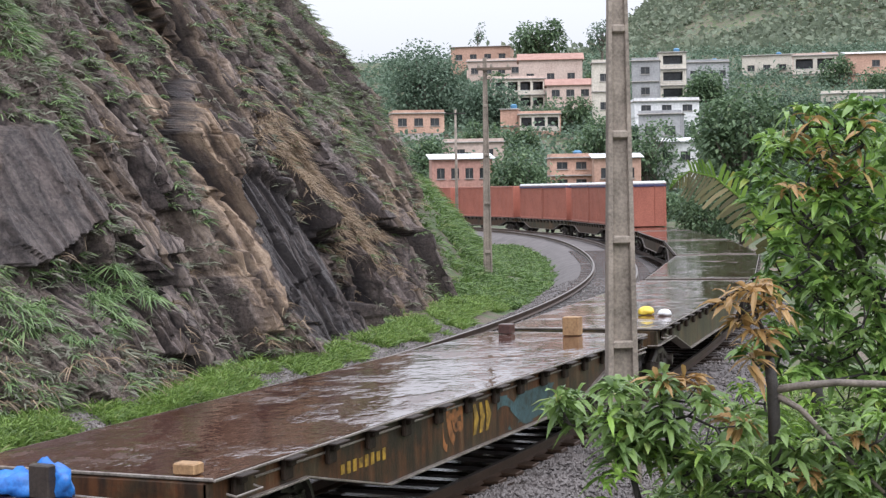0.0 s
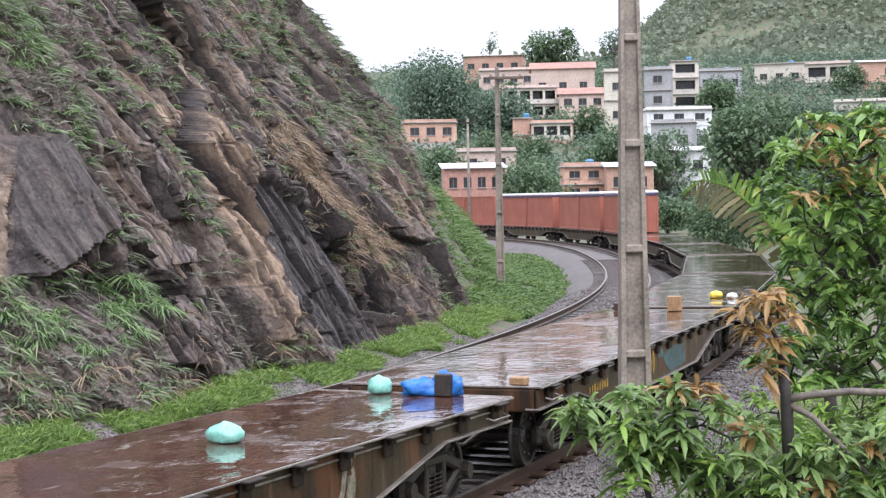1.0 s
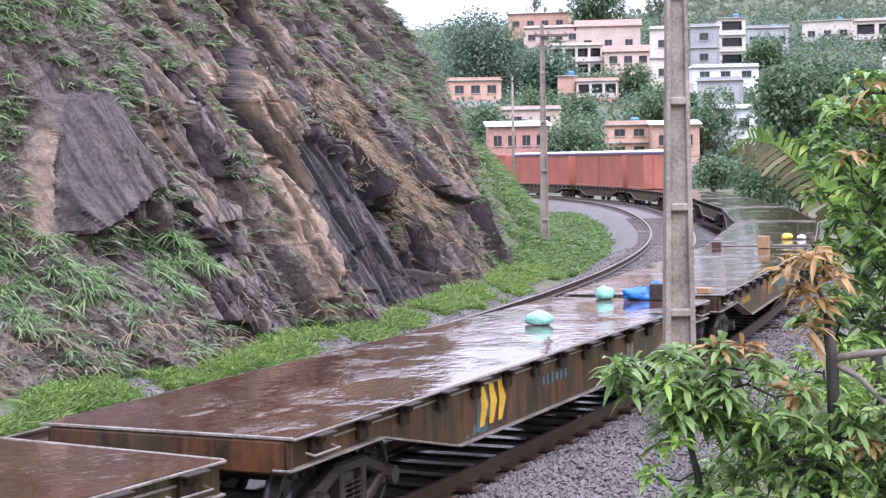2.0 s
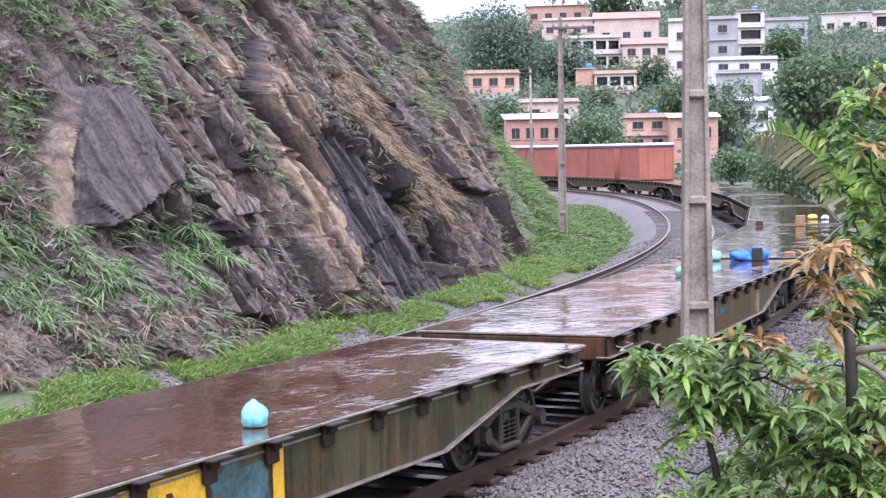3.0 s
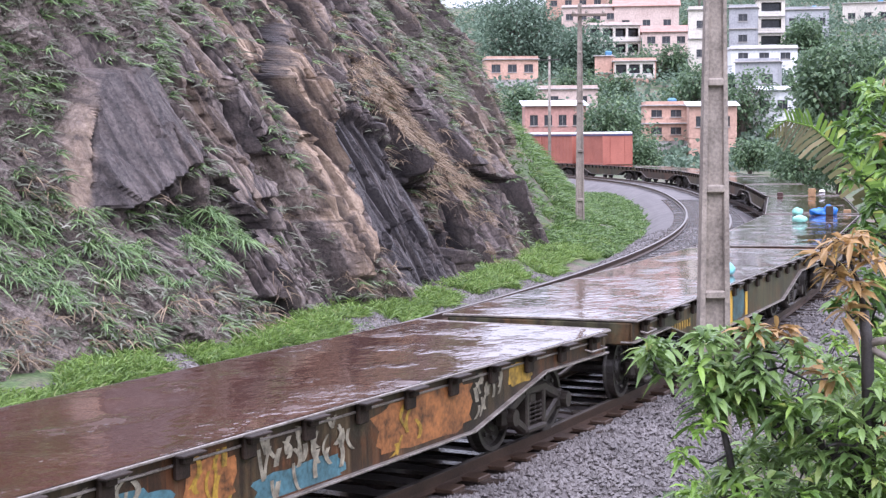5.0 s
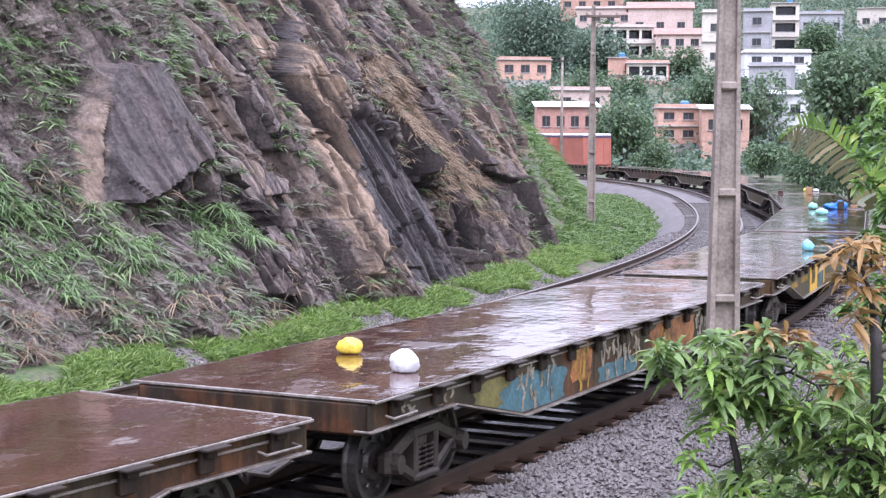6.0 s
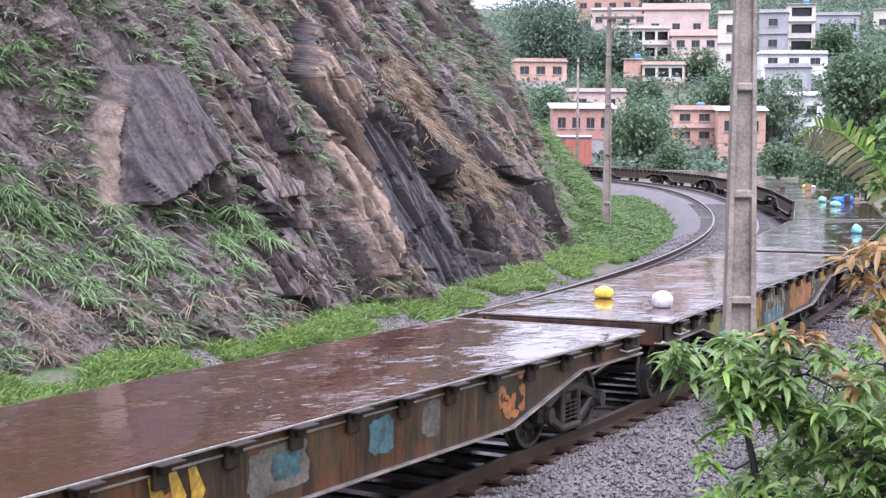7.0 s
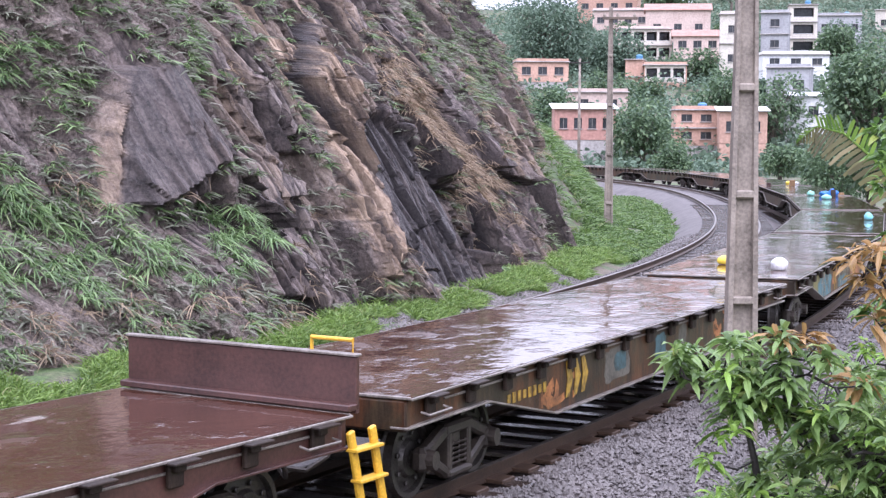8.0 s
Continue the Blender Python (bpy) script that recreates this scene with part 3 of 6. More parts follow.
def rock_shape(s, h):
    """How far the rock face stands back from the foot line, and the masks of its beds, at s along and h up."""
    s, h = np.ravel(s), np.ravel(h)
    w1 = np.array([noise.fractal(Vector((a * 0.20, b * 0.12, 1.0)), 1.0, 2.0, 4) for a, b in zip(s, h)])
    w2 = np.array([noise.fractal(Vector((a * 1.1, b * 0.40, 5.0)), 0.9, 2.0, 4) for a, b in zip(s, h)])
    w3 = np.array([noise.fractal(Vector((a * 3.2, b * 2.2, 9.0)), 0.8, 2.0, 3) for a, b in zip(s, h)])
    # steep beds, leaning along the line, broken into angular blocks
    q = s + LEAN * h + WARP * w1
    u = h - 0.12 * s + 0.10 * w2
    o1, t1, c1 = jointed(q, u, 2.1, 4.4, 11.0)
    o2, t2, c2 = jointed(q, u, 0.82, 2.3, 23.0)
    o3, t3, c3 = jointed(q, u + 0.03 * w3, 0.33, 1.15, 37.0)
    chip, crack = chipped(q / 0.36, u / 1.30, 2.0)          # angular breakage across the beds
    chip2, crack2 = chipped(q / 0.17, u / 0.62, 5.0)
    slab, face, seam, plate = inside(SLAB, s, h, 0.05), inside(FACE, s, h, 0.15), inside(SEAM, s, h, 0.06), inside(PLATE, s, h, 0.06)
    pale, beds, stones, toe = inside(PALE, s, h, 0.06), inside(DARK_BEDS, s, h, 0.2), inside(BOULDERS, s, h, 0.2), inside(TOE, s, h, 0.15)
    special = np.maximum.reduce([slab, face, seam, plate, pale, beds, stones])
    soil = 0.62 * smoothstep(0.0, 0.45, w1 - 0.05) + 0.75 * smoothstep(5.2, 7.2, h - 0.10 * (s - 15)) * smoothstep(24, 20, s)
    soil += 0.9 * smoothstep(14.6, 13.2, s - 0.2 * h) + 0.9 * smoothstep(1.7, 0.7, h) * smoothstep(18, 15, s)
    soil += 0.55 * smoothstep(33, 37, s) * smoothstep(3.6, 6.0, h)
    soil = np.clip(soil * (0.75 + 0.7 * w2), 0, 1) * (1 - special)
    gap = np.maximum.reduce([smoothstep(0.10, 0.02, c1), 0.85 * smoothstep(0.065, 0.015, c2), 0.55 * smoothstep(0.05, 0.01, c3), 0.7 * smoothstep(0.10, 0.02, crack) * (t2 > 0.45)])
    gap *= (1 - 0.85 * soil)
    out = 0.45 + 0.80 * o1 + 0.46 * o2 + 0.18 * o3 + 0.24 * chip + 0.10 * chip2 - 0.12 * gap
    out = out * (1 - 0.55 * soil) + 0.55 * soil + 0.32 * w1 + 0.05 * w2 + (0.01 + 0.16 * soil) * w3
    flat = 1.28 + 0.12 * (s - 15) + 0.03 * (h - 4) + 0.012 * w3 + 0.12 * o2 + 0.07 * o3 + 0.03 * chip
    out = out * (1 - slab) + flat * slab
    out = out * (1 - pale) + (1.20 + 0.45 * (s - 14.1) + 0.02 * w3 + 0.03 * chip) * pale
    out = out * (1 - 0.8 * plate) + (1.35 + 0.03 * w3) * 0.8 * plate
    out = out * (1 - 0.75 * face) + (0.62 + 0.26 * o2 + 0.12 * o3 + 0.08 * chip) * 0.75 * face
    out += 0.18 * seam - 0.25 * beds + 0.25 * stones
    back = h * 0.50 + 0.012 * h * h + 1.30 - out
    back += 0.04 * np.maximum(h - 5.5, 0) * smoothstep(30, 42, s)
    near = smoothstep(16.5, 10.5, s)
    back += near * 1.9 * smoothstep(0.2, 2.6, h)
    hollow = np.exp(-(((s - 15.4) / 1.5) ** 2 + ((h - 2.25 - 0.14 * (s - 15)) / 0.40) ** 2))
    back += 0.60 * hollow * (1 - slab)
    # the far nose turns away from the line, leaning back with height
    back += 6.0 * smoothstep(0.0, 6.5, s - 43.5 - 0.8 * h) ** 1.4
    tone = 0.42 + 0.45 * (t1 - 0.5) + 0.50 * (t2 - 0.5) + 0.30 * (t3 - 0.5) + 0.30 * chip + 0.15 * w2
    tone = tone * (1 - 0.55 * beds) + 0.16 * pale + 0.06 * stones
    tone = tone * (1 - 0.7 * slab) + slab * (0.07 + 0.24 * t3 + 0.14 * w2)
    # shade inside the hollow below the slab is painted into the tone
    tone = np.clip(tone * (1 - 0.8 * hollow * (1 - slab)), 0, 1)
    wet = np.clip(np.maximum(face * (0.62 + 0.5 * smoothstep(0.2, 0.5, t3) + 0.25 * w2) * (1 - 0.6 * smoothstep(26.5, 28, s) * smoothstep(2.6, 2.0, h)), 0.9 * toe) + 0.4 * beds * (t3 > 0.5) + slab * (0.22 + 0.45 * (t3 > 0.45)), 0, 1)
    rust = (0.55 * (t2 > 0.78) + 0.45 * (t3 > 0.84)) * (1 - soil) * smoothstep(16, 20, s)
    ochre = np.clip(np.maximum(seam * (0.85 + 0.4 * w2 + 0.2 * t3), 0.62 * pale) + rust * (1 - face), 0, 1) * (1 - slab)
    gap = np.clip(gap * (1 - 0.45 * slab) * (1 - 0.6 * pale), 0, 1)
    return back, tone, wet, ochre, gap, q, u, soil


def rock_foot(s):
    return -7.75 - 0.9 * smoothstep(22, 40, s) + 0.35 * np.sin(s * 0.55)


def rock_point(s, h):
    back, *masks = rock_shape(s, h)
    return line_at(np.ravel(s), rock_foot(np.ravel(s)) - back, np.ravel(h) - 0.35), masks


def rock_face():
    ss, hh = np.concatenate([np.arange(ROCK_S[0], 9, 0.3), np.arange(9, 34, 0.05), np.arange(34, ROCK_S[1], 0.09)]), np.concatenate([np.arange(0, 8, 0.06), np.arange(8, ROCK_H, 0.16)])
    S, H = np.meshgrid(ss, hh, indexing="ij")
    S = along_beds(S, H)          # the mesh runs along the beds, so that their edges stay straight
    xyz, masks = rock_point(S, H)
    n, k = S.shape
    i = np.arange(n * k).reshape(n, k)
    f = np.stack([i[:-1, :-1], i[1:, :-1], i[1:, 1:], i[:-1, 1:]], -1).reshape(-1, 4)
    # the top runs back level and the far end closes behind
    back_row = xyz.reshape(n, k, 3)[:, -1] + np.array([-30.0, 3.0, 4.0])
    g = np.concatenate([xyz, back_row])
    j = n * k + np.arange(n)
    f2 = np.stack([i[:-1, -1], i[1:, -1], j[1:], j[:-1]], -1)
    me = bpy.data.meshes.new("rock_cutting")
    me.from_pydata(g.tolist(), [], f.tolist() + f2.tolist())
    me.materials.append(M_ROCK)
    col = me.color_attributes.new("beds", "FLOAT_COLOR", "POINT")
    rgba = np.ones((len(g), 4))
    flow = me.color_attributes.new("flow", "FLOAT_COLOR", "POINT")
    path = np.zeros((len(g), 4))
    for c in range(3):
        path[:n * k, c] = masks[4 + c]
    flow.data.foreach_set("color", path.ravel())
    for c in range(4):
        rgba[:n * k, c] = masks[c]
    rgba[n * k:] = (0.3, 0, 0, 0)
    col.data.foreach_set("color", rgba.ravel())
    return tagged(new("rock_cutting", fixed_normals(me)), "steep wet brown rock cutting with dipping beds beside the track", "rock face", kind="structure")


rock_face()


# ---------------------------------------------------------------- poles
def concrete_pole(at, height, width, top, label, arms, turn):
    """A tapered double-T concrete pole with raised rungs between its flanges."""
    pole = thing("utility_pole", label, "utility pole", "utility poles along the line", at=pose(*at, 0, 0, turn))
    g = Geo()
    w0, w1 = width / 2, top / 2
    n = 14
    rows = []
    for i in range(n + 1):
        t = i / n
        w = w0 + (w1 - w0) * t
        d, fl, web = w * 0.72, w * 0.34, w * 0.30
        rows.append([(-w, -d), (-w + fl, -d), (-w + fl * 1.25, -web), (w - fl * 1.25, -web), (w - fl, -d), (w, -d), (w, d), (w - fl, d), (w - fl * 1.25, web), (-w + fl * 1.25, web), (-w + fl, d), (-w, d)])
    vs = [(x, y, height * i / n) for i, r in enumerate(rows) for x, y in r]
    fs = [(i * 12 + j, i * 12 + (j + 1) % 12, (i + 1) * 12 + (j + 1) % 12, (i + 1) * 12 + j) for i in range(n) for j in range(12)]
    fs += [tuple(range(11, -1, -1)), tuple(n * 12 + j for j in range(12))]
    part("shaft", g.add(vs, fs), M_CONCRETE, pole)
    z = 1.12
    while z < height - 0.3:
        w = w0 + (w1 - w0) * z / height
        part("rung", Geo().box((0, -w * 0.42, z), (w * 1.42, w * 0.75, 0.11), 0.02), M_CONCRETE, pole)
        z += arms
    return pole


near_pole = concrete_pole((2.40, 21.3, -1.15), 9.2, 0.47, 0.20, "weathered grey concrete pole with rungs beside the track", 1.42, 4)
far_pole = concrete_pole((1.75, 61.5, -0.1), 8.7, 0.36, 0.15, "tall tapered concrete pole with a wooden crossarm by the bank", 1.9, 0)
part("crossarm", Geo().box((0.35, -0.15, 8.25), (1.35, 0.10, 0.11), 0.015), plain("dark_timber", (0.06, 0.045, 0.035), (0.16, 0.12, 0.09)), far_pole, "dark timber crossarm")
for px in (-0.25, 0.25, 0.9):
    part("insulator", Geo().tube([(px, -0.15, 8.30), (px, -0.15, 8.36), (px, -0.15, 8.44)], [0.05, 0.06, 0.03]), M_CONCRETE, far_pole)


# ---------------------------------------------------------------- the train
PITCH, SPEED, FIRST, GAP = 13.99, 7.16, 15.81, 0.85
W_LEN, W_WID = PITCH - GAP, 2.7
HALF = W_LEN / 2
BOGIE_X = HALF - 1.55


def wagon_pose(k, t):
    """Where wagon k stands at t seconds: its bogies ride on the line."""
    s = FIRST - PITCH * (k + 0.5) + SPEED * t
    a, b = line_at(s - BOGIE_X), line_at(s + BOGIE_X)
    mid = (a + b) / 2
    h = math.degrees(math.atan2(b[1] - a[1], b[0] - a[0]))
    return pose(*mid, 0, 0, h) @ pose(0, 0, 0, -CANT, 0, 0)


WHEEL_R = 0.40


def wheelset_mesh():
    g = Geo()
    g.tube([(0, -0.98, 0), (0, -0.80, 0), (0, -0.79, 0), (0, 0.79, 0), (0, 0.80, 0), (0, 0.98, 0)], [0.07, 0.08, 0.075, 0.075, 0.08, 0.07], 10)
    for sy in (-1, 1):
        prof = [(0.905, 0.08), (0.90, 0.17), (0.86, 0.20), (0.84, 0.33), (0.895, 0.345), (0.895, 0.395), (0.80, 0.40), (0.775, 0.425), (0.755, 0.425), (0.75, 0.35), (0.80, 0.32), (0.81, 0.20), (0.76, 0.15), (0.76, 0.08)]
        n = 28
        vs = [(r * math.cos(2 * math.pi * j / n), sy * y, r * math.sin(2 * math.pi * j / n)) for y, r in prof for j in range(n)]
        fs = [(i * n + j, i * n + (j + 1) % n, (i + 1) * n + (j + 1) % n, (i + 1) * n + j) for i in range(len(prof) - 1) for j in range(n)]
        g.add(vs, fs)
        for j in range(8):
            a = math.pi * j / 4
            g.box((0.25 * math.cos(a), sy * 0.88, 0.25 * math.sin(a)), (0.05, 0.03, 0.05), 0.008)
    return fixed_normals(g.mesh("wheelset", M_WHEEL, False))


def side_frame_mesh():
    """Cast side frame of a freight bogie, with its window and the axle boxes."""
    g = Geo()
    for sx in (-1, 1):
        g.box((sx * 0.875, 0, 0.42), (0.30, 0.17, 0.26), 0.05)
        g.tube([(sx * 0.875, -0.16, 0.42), (sx * 0.875, 0.0, 0.42)], [0.10, 0.12], 12)
        g.box((sx * 0.58, 0, 0.56), (0.62, 0.13, 0.14), 0.03, pose(0, 0, 0, 0, sx * 18, 0))
        g.box((sx * 0.52, 0, 0.30), (0.62, 0.13, 0.12), 0.03, pose(0, 0, 0, 0, -sx * 24, 0))
        g.box((sx * 0.27, 0, 0.42), (0.10, 0.15, 0.42), 0.02)
    g.box((0, 0, 0.655), (0.75, 0.15, 0.13), 0.03)
    g.box((0, 0, 0.175), (0.66, 0.18, 0.09), 0.03)
    g.v = [v * [0.80, 1.0, 0.95] for v in g.v]
    return fixed_normals(g.mesh("side_frame", M_IRON))


def spring_mesh():
    g = Geo()
    for cx in (-0.14, 0.0, 0.14):
        turns, n = 5, 50
        pts = [(cx + 0.062 * math.cos(2 * math.pi * turns * i / n), 0.055 * math.sin(2 * math.pi * turns * i / n), 0.22 + 0.25 * i / n) for i in range(n + 1)]
        g.tube(pts, 0.013, 5)
    return fixed_normals(g.mesh("spring_nest", M_IRON))


ME_WHEELSET, ME_FRAME, ME_SPRING = wheelset_mesh(), side_frame_mesh(), spring_mesh()
ME_BOLSTER = fixed_normals(Geo().box((0, 0, 0.58), (0.36, 1.9, 0.2), 0.04).box((0, 0, 0.5), (0.2, 2.1, 0.16), 0.03).tube([(0, 0, 0.66), (0, 0, 0.74)], 0.2, 16).mesh("bolster", M_IRON))
ME_POCKET = fixed_normals(Geo().box((0, -0.03, 0.035), (0.30, 0.16, 0.022), 0.006).box((0, 0.03, -0.07), (0.17, 0.05, 0.20), 0.012).box((0, -0.01, -0.01), (0.12, 0.07, 0.07), 0.012).mesh("stake_pocket", plain("pocket_iron", (0.010, 0.007, 0.006), (0.034, 0.022, 0.016), 0.6, 0.0, 5, 40, spec=0.2)))


def sill_outline():
    """Side view of the deep-bellied side girder."""
    top = 1.105
    return [(-HALF, 0.86), (-HALF + 1.75, 0.86), (-HALF + 3.5, 0.47), (HALF - 3.5, 0.47), (HALF - 1.75, 0.86), (HALF, 0.86), (HALF, top), (-HALF, top)]


def flat_wagon(label, sill_mat, bulkhead=False):
    wag = thing("flat_wagon", label, "railway wagon", "wagons of the train")
    deck = Geo()
    nx, ny = 40, 8
    xs, ys = np.linspace(-HALF, HALF, nx + 1), np.linspace(-W_WID / 2, W_WID / 2, ny + 1)
    vs = [(x, y, 1.15 + 0.006 * noise.noise(Vector((x * 0.8, y * 1.1, 2.0))) if 0 < j < ny else 1.15) for x in xs for j, y in enumerate(ys)]
    fs = [(i * (ny + 1) + j, (i + 1) * (ny + 1) + j, (i + 1) * (ny + 1) + j + 1, i * (ny + 1) + j + 1) for i in range(nx) for j in range(ny)]
    deck.add(vs, fs)
    deck_ob = part("deck", deck.mesh("deck", M_DECK, True), M_DECK, wag, "wet rust-brown steel plate deck with puddles")
    for sy in (-1, 1):
        part("deck_edge", Geo().box((0, sy * (W_WID / 2 + 0.012), 1.135), (W_LEN, 0.022, 0.026), 0.006), M_EDGE, wag, "worn bright edge strip")
        sill = part("side_sill", Geo().prism(sill_outline(), 1, sy * 1.27 - 0.012, sy * 1.27 + 0.012), sill_mat, wag, "grimy painted side girder with rust streaks")
        low = [p for p in sill_outline()[:6]]
        fl = Geo()
        for (xa, za), (xb, zb) in zip(low[:-1], low[1:]):
            ln, an = math.hypot(xb - xa, zb - za), math.degrees(math.atan2(zb - za, xb - xa))
            fl.box(((xa + xb) / 2, sy * 1.24, (za + zb) / 2), (ln + 0.02, 0.20, 0.022), 0.004, pose(0, 0, 0, 0, -an, 0))
        part("bottom_flange", fl, M_EDGE if not bulkhead else M_RUST, sill, "scuffed bottom flange")
        part("cable_run", Geo().box((0.2, sy * 1.29, 1.03), (W_LEN - 1.2, 0.02, 0.022), 0.005), M_EDGE, sill)
        for i in range(15):
            x = -HALF + 0.45 + i * (W_LEN - 0.9) / 14
            part("stake_pocket", ME_POCKET, None, wag, at=pose(x, sy * 1.35, 1.085, 0, 0, 180 if sy > 0 else 0))
    for sx in (-1, 1):
        part("end_sill", Geo().box((sx * (HALF - 0.05), 0, 0.97), (0.10, W_WID - 0.1, 0.30), 0.02), sill_mat if not bulkhead else M_RUST, wag)
        part("deck_lip", Geo().box((sx * (HALF - 0.012), 0, 1.142), (0.03, W_WID, 0.03), 0.006), M_EDGE, wag)
        g = Geo().box((sx * (HALF + 0.18), 0, 0.78), (0.55, 0.16, 0.16), 0.03).box((sx * (HALF + 0.40), 0.03, 0.78), (0.22, 0.26, 0.26), 0.05)
        part("coupler", g, M_IRON, wag)
        hose = [(sx * (HALF - 0.05), -0.55, 0.72), (sx * (HALF + 0.12), -0.52, 0.55), (sx * (HALF + 0.28), -0.40, 0.44), (sx * (HALF + 0.42), -0.2, 0.48)]
        part("brake_hose", Geo().tube(hose, 0.025, 6), M_IRON, wag)
        part("hand_grip", Geo().tube([(sx * (HALF - 0.25), -1.33, 0.98), (sx * (HALF - 0.25), -1.42, 0.96), (sx * (HALF - 0.70), -1.42, 0.96), (sx * (HALF - 0.70), -1.33, 0.98)], 0.012, 6), M_EDGE, wag)
    under = Geo().box((0, 0, 0.82), (W_LEN - 0.2, 0.42, 0.42), 0.02)
    for x in np.linspace(-HALF + 1.0, HALF - 1.0, 11):
        under.box((float(x), 0, 0.95), (0.10, 2.4, 0.24), 0.01)
    for y in (-0.8, 0.8):
        under.box((0, y, 1.03), (W_LEN - 0.3, 0.08, 0.14), 0.01)
    under.tube([(-2.2, 0.55, 0.62), (-1.0, 0.55, 0.62)], 0.2, 12).box((1.4, -0.6, 0.6), (0.5, 0.35, 0.3), 0.03)
    under.tube([(-BOGIE_X, 0.3, 0.5), (BOGIE_X, 0.3, 0.5)], 0.02, 6)
    part("underframe", under, M_IRON, wag)
    for bx in (-BOGIE_X, BOGIE_X):
        bogie = part("bogie", ME_BOLSTER, None, wag, "three-piece cast bogie", at=pose(bx, 0, 0))
        for sy in (-1, 1):
            part("side_frame", ME_FRAME, None, bogie, at=pose(0, sy * 1.02, 0, 0, 0, 180 if sy > 0 else 0))
            part("spring_nest", ME_SPRING, None, bogie, at=pose(0, sy * 1.02, 0))
        for ax in (-0.70, 0.70):
            part("wheelset", ME_WHEELSET, None, bogie, at=pose(ax, 0, WHEEL_R))
    return wag


def bars(wag, x, z, n, w, h, gap, mat, label, y=-1.286):
    """A painted line of marks on the side girder."""
    for i in range(n):
        part("painted_mark", Geo().box((x + i * (w + gap), y, z), (w * 0.9, 0.006, h * (0.75 if i % 3 else 0.6))), mat, wag, label)


def arrows(wag, x, z, mat, size=0.36, n=3, y=-1.288):
    """A row of broad painted arrowheads pointing to the front."""
    for i in range(n):
        o, e = x + i * size * 0.55, size * 0.5
        out = [(o, z - e), (o + size * 0.22, z - e), (o + size * 0.50, z), (o + size * 0.22, z + e), (o, z + e), (o + size * 0.10, z)]
        part("painted_arrow", Geo().prism(out, 1, y - 0.003, y + 0.003), mat, wag, "worn yellow painted arrow")


def girder_bottom(x):
    low = sill_outline()[:6]
    return float(np.interp(x, [p[0] for p in low], [p[1] for p in low])) + 0.03


def patch(wag, x, z, w, h, mat, label, y=-1.2845, seed=1):
    """Sprayed strokes: bent flat ribbons of paint within w by h."""
    rnd = random.Random(seed)
    g = Geo()
    for _ in range(6):
        px, pz = x + rnd.uniform(-0.4, 0.4) * w, z + rnd.uniform(-0.4, 0.4) * h
        a, turn, wd = rnd.uniform(0, 6.28), rnd.uniform(-0.9, 0.9), rnd.uniform(0.025, 0.07)
        pts = []
        for _i in range(8):
            pts.append((px, pz, a))
            px, pz = px + math.cos(a) * w * 0.10, pz + math.sin(a) * h * 0.16
            a += turn
        vs = []
        for qx, qz, qa in pts:
            for sg in (-1, 1):
                vx, vz = qx - sg * math.sin(qa) * wd, qz + sg * math.cos(qa) * wd
                vx = min(max(vx, x - w * 0.6), x + w * 0.6)
                vs.append((vx, y - 0.0004 * _, max(girder_bottom(vx), min(1.06, vz))))
        g.add(vs, [(2 * i, 2 * i + 1, 2 * i + 3, 2 * i + 2) for i in range(7)])
    tagged(part("graffiti", g.mesh("graffiti", mat), mat, wag, label), kind="stuff")


def blob(wag, x, w, z, h, mat, label, y=-1.2832, seed=1):
    """A rolled-on field of paint with an uneven outline, kept to the girder."""
    rnd = random.Random(seed)
    ring = []
    for i in range(26):
        a = 2 * math.pi * i / 26
        k = rnd.uniform(0.82, 1.08)
        px = x + 0.5 * w * k * math.copysign(abs(math.cos(a)) ** 0.5, math.cos(a))
        pz = z + 0.5 * h * k * math.copysign(abs(math.sin(a)) ** 0.5, math.sin(a))
        ring.append((px, y, max(girder_bottom(px), min(1.07, pz))))
    g = Geo().add([(x, y, max(girder_bottom(x), z))] + ring, [(0, 1 + i, 1 + (i + 1) % 26) for i in range(26)])
    tagged(part("graffiti_field", g.mesh("graffiti_field", mat), mat, wag, label), kind="stuff")


def letters(wag, x, z, n, w, h, mat, label, y=-1.2865, seed=1):
    """A sprayed row of bent strokes, standing close like a tag that cannot be read."""
    rnd = random.Random(seed)
    g = Geo()
    for i in range(n):
        x0 = x + i * w * 0.62
        for _ in range(3):
            ax, az = x0 + rnd.uniform(-0.45, 0.45) * w, z + rnd.uniform(-0.5, 0.5) * h
            bx, bz = ax + rnd.uniform(-0.35, 0.35) * w, az + rnd.choice((-1, 1)) * rnd.uniform(0.4, 0.8) * h
            wd = rnd.uniform(0.018, 0.04)
            bend = rnd.uniform(-0.3, 0.3) * w
            vs = []
            for k in range(7):
                f = k / 6
                cx, cz = ax + (bx - ax) * f + bend * math.sin(math.pi * f), az + (bz - az) * f
                for sg in (-1, 1):
                    vx = cx + sg * wd
                    vs.append((vx, y - 0.0003 * (3 * i + _), max(girder_bottom(vx), min(1.06, cz))))
            g.add(vs, [(2 * k, 2 * k + 1, 2 * k + 3, 2 * k + 2) for k in range(6)])
    tagged(part("graffiti", g.mesh("graffiti", mat), mat, wag, label), kind="stuff")


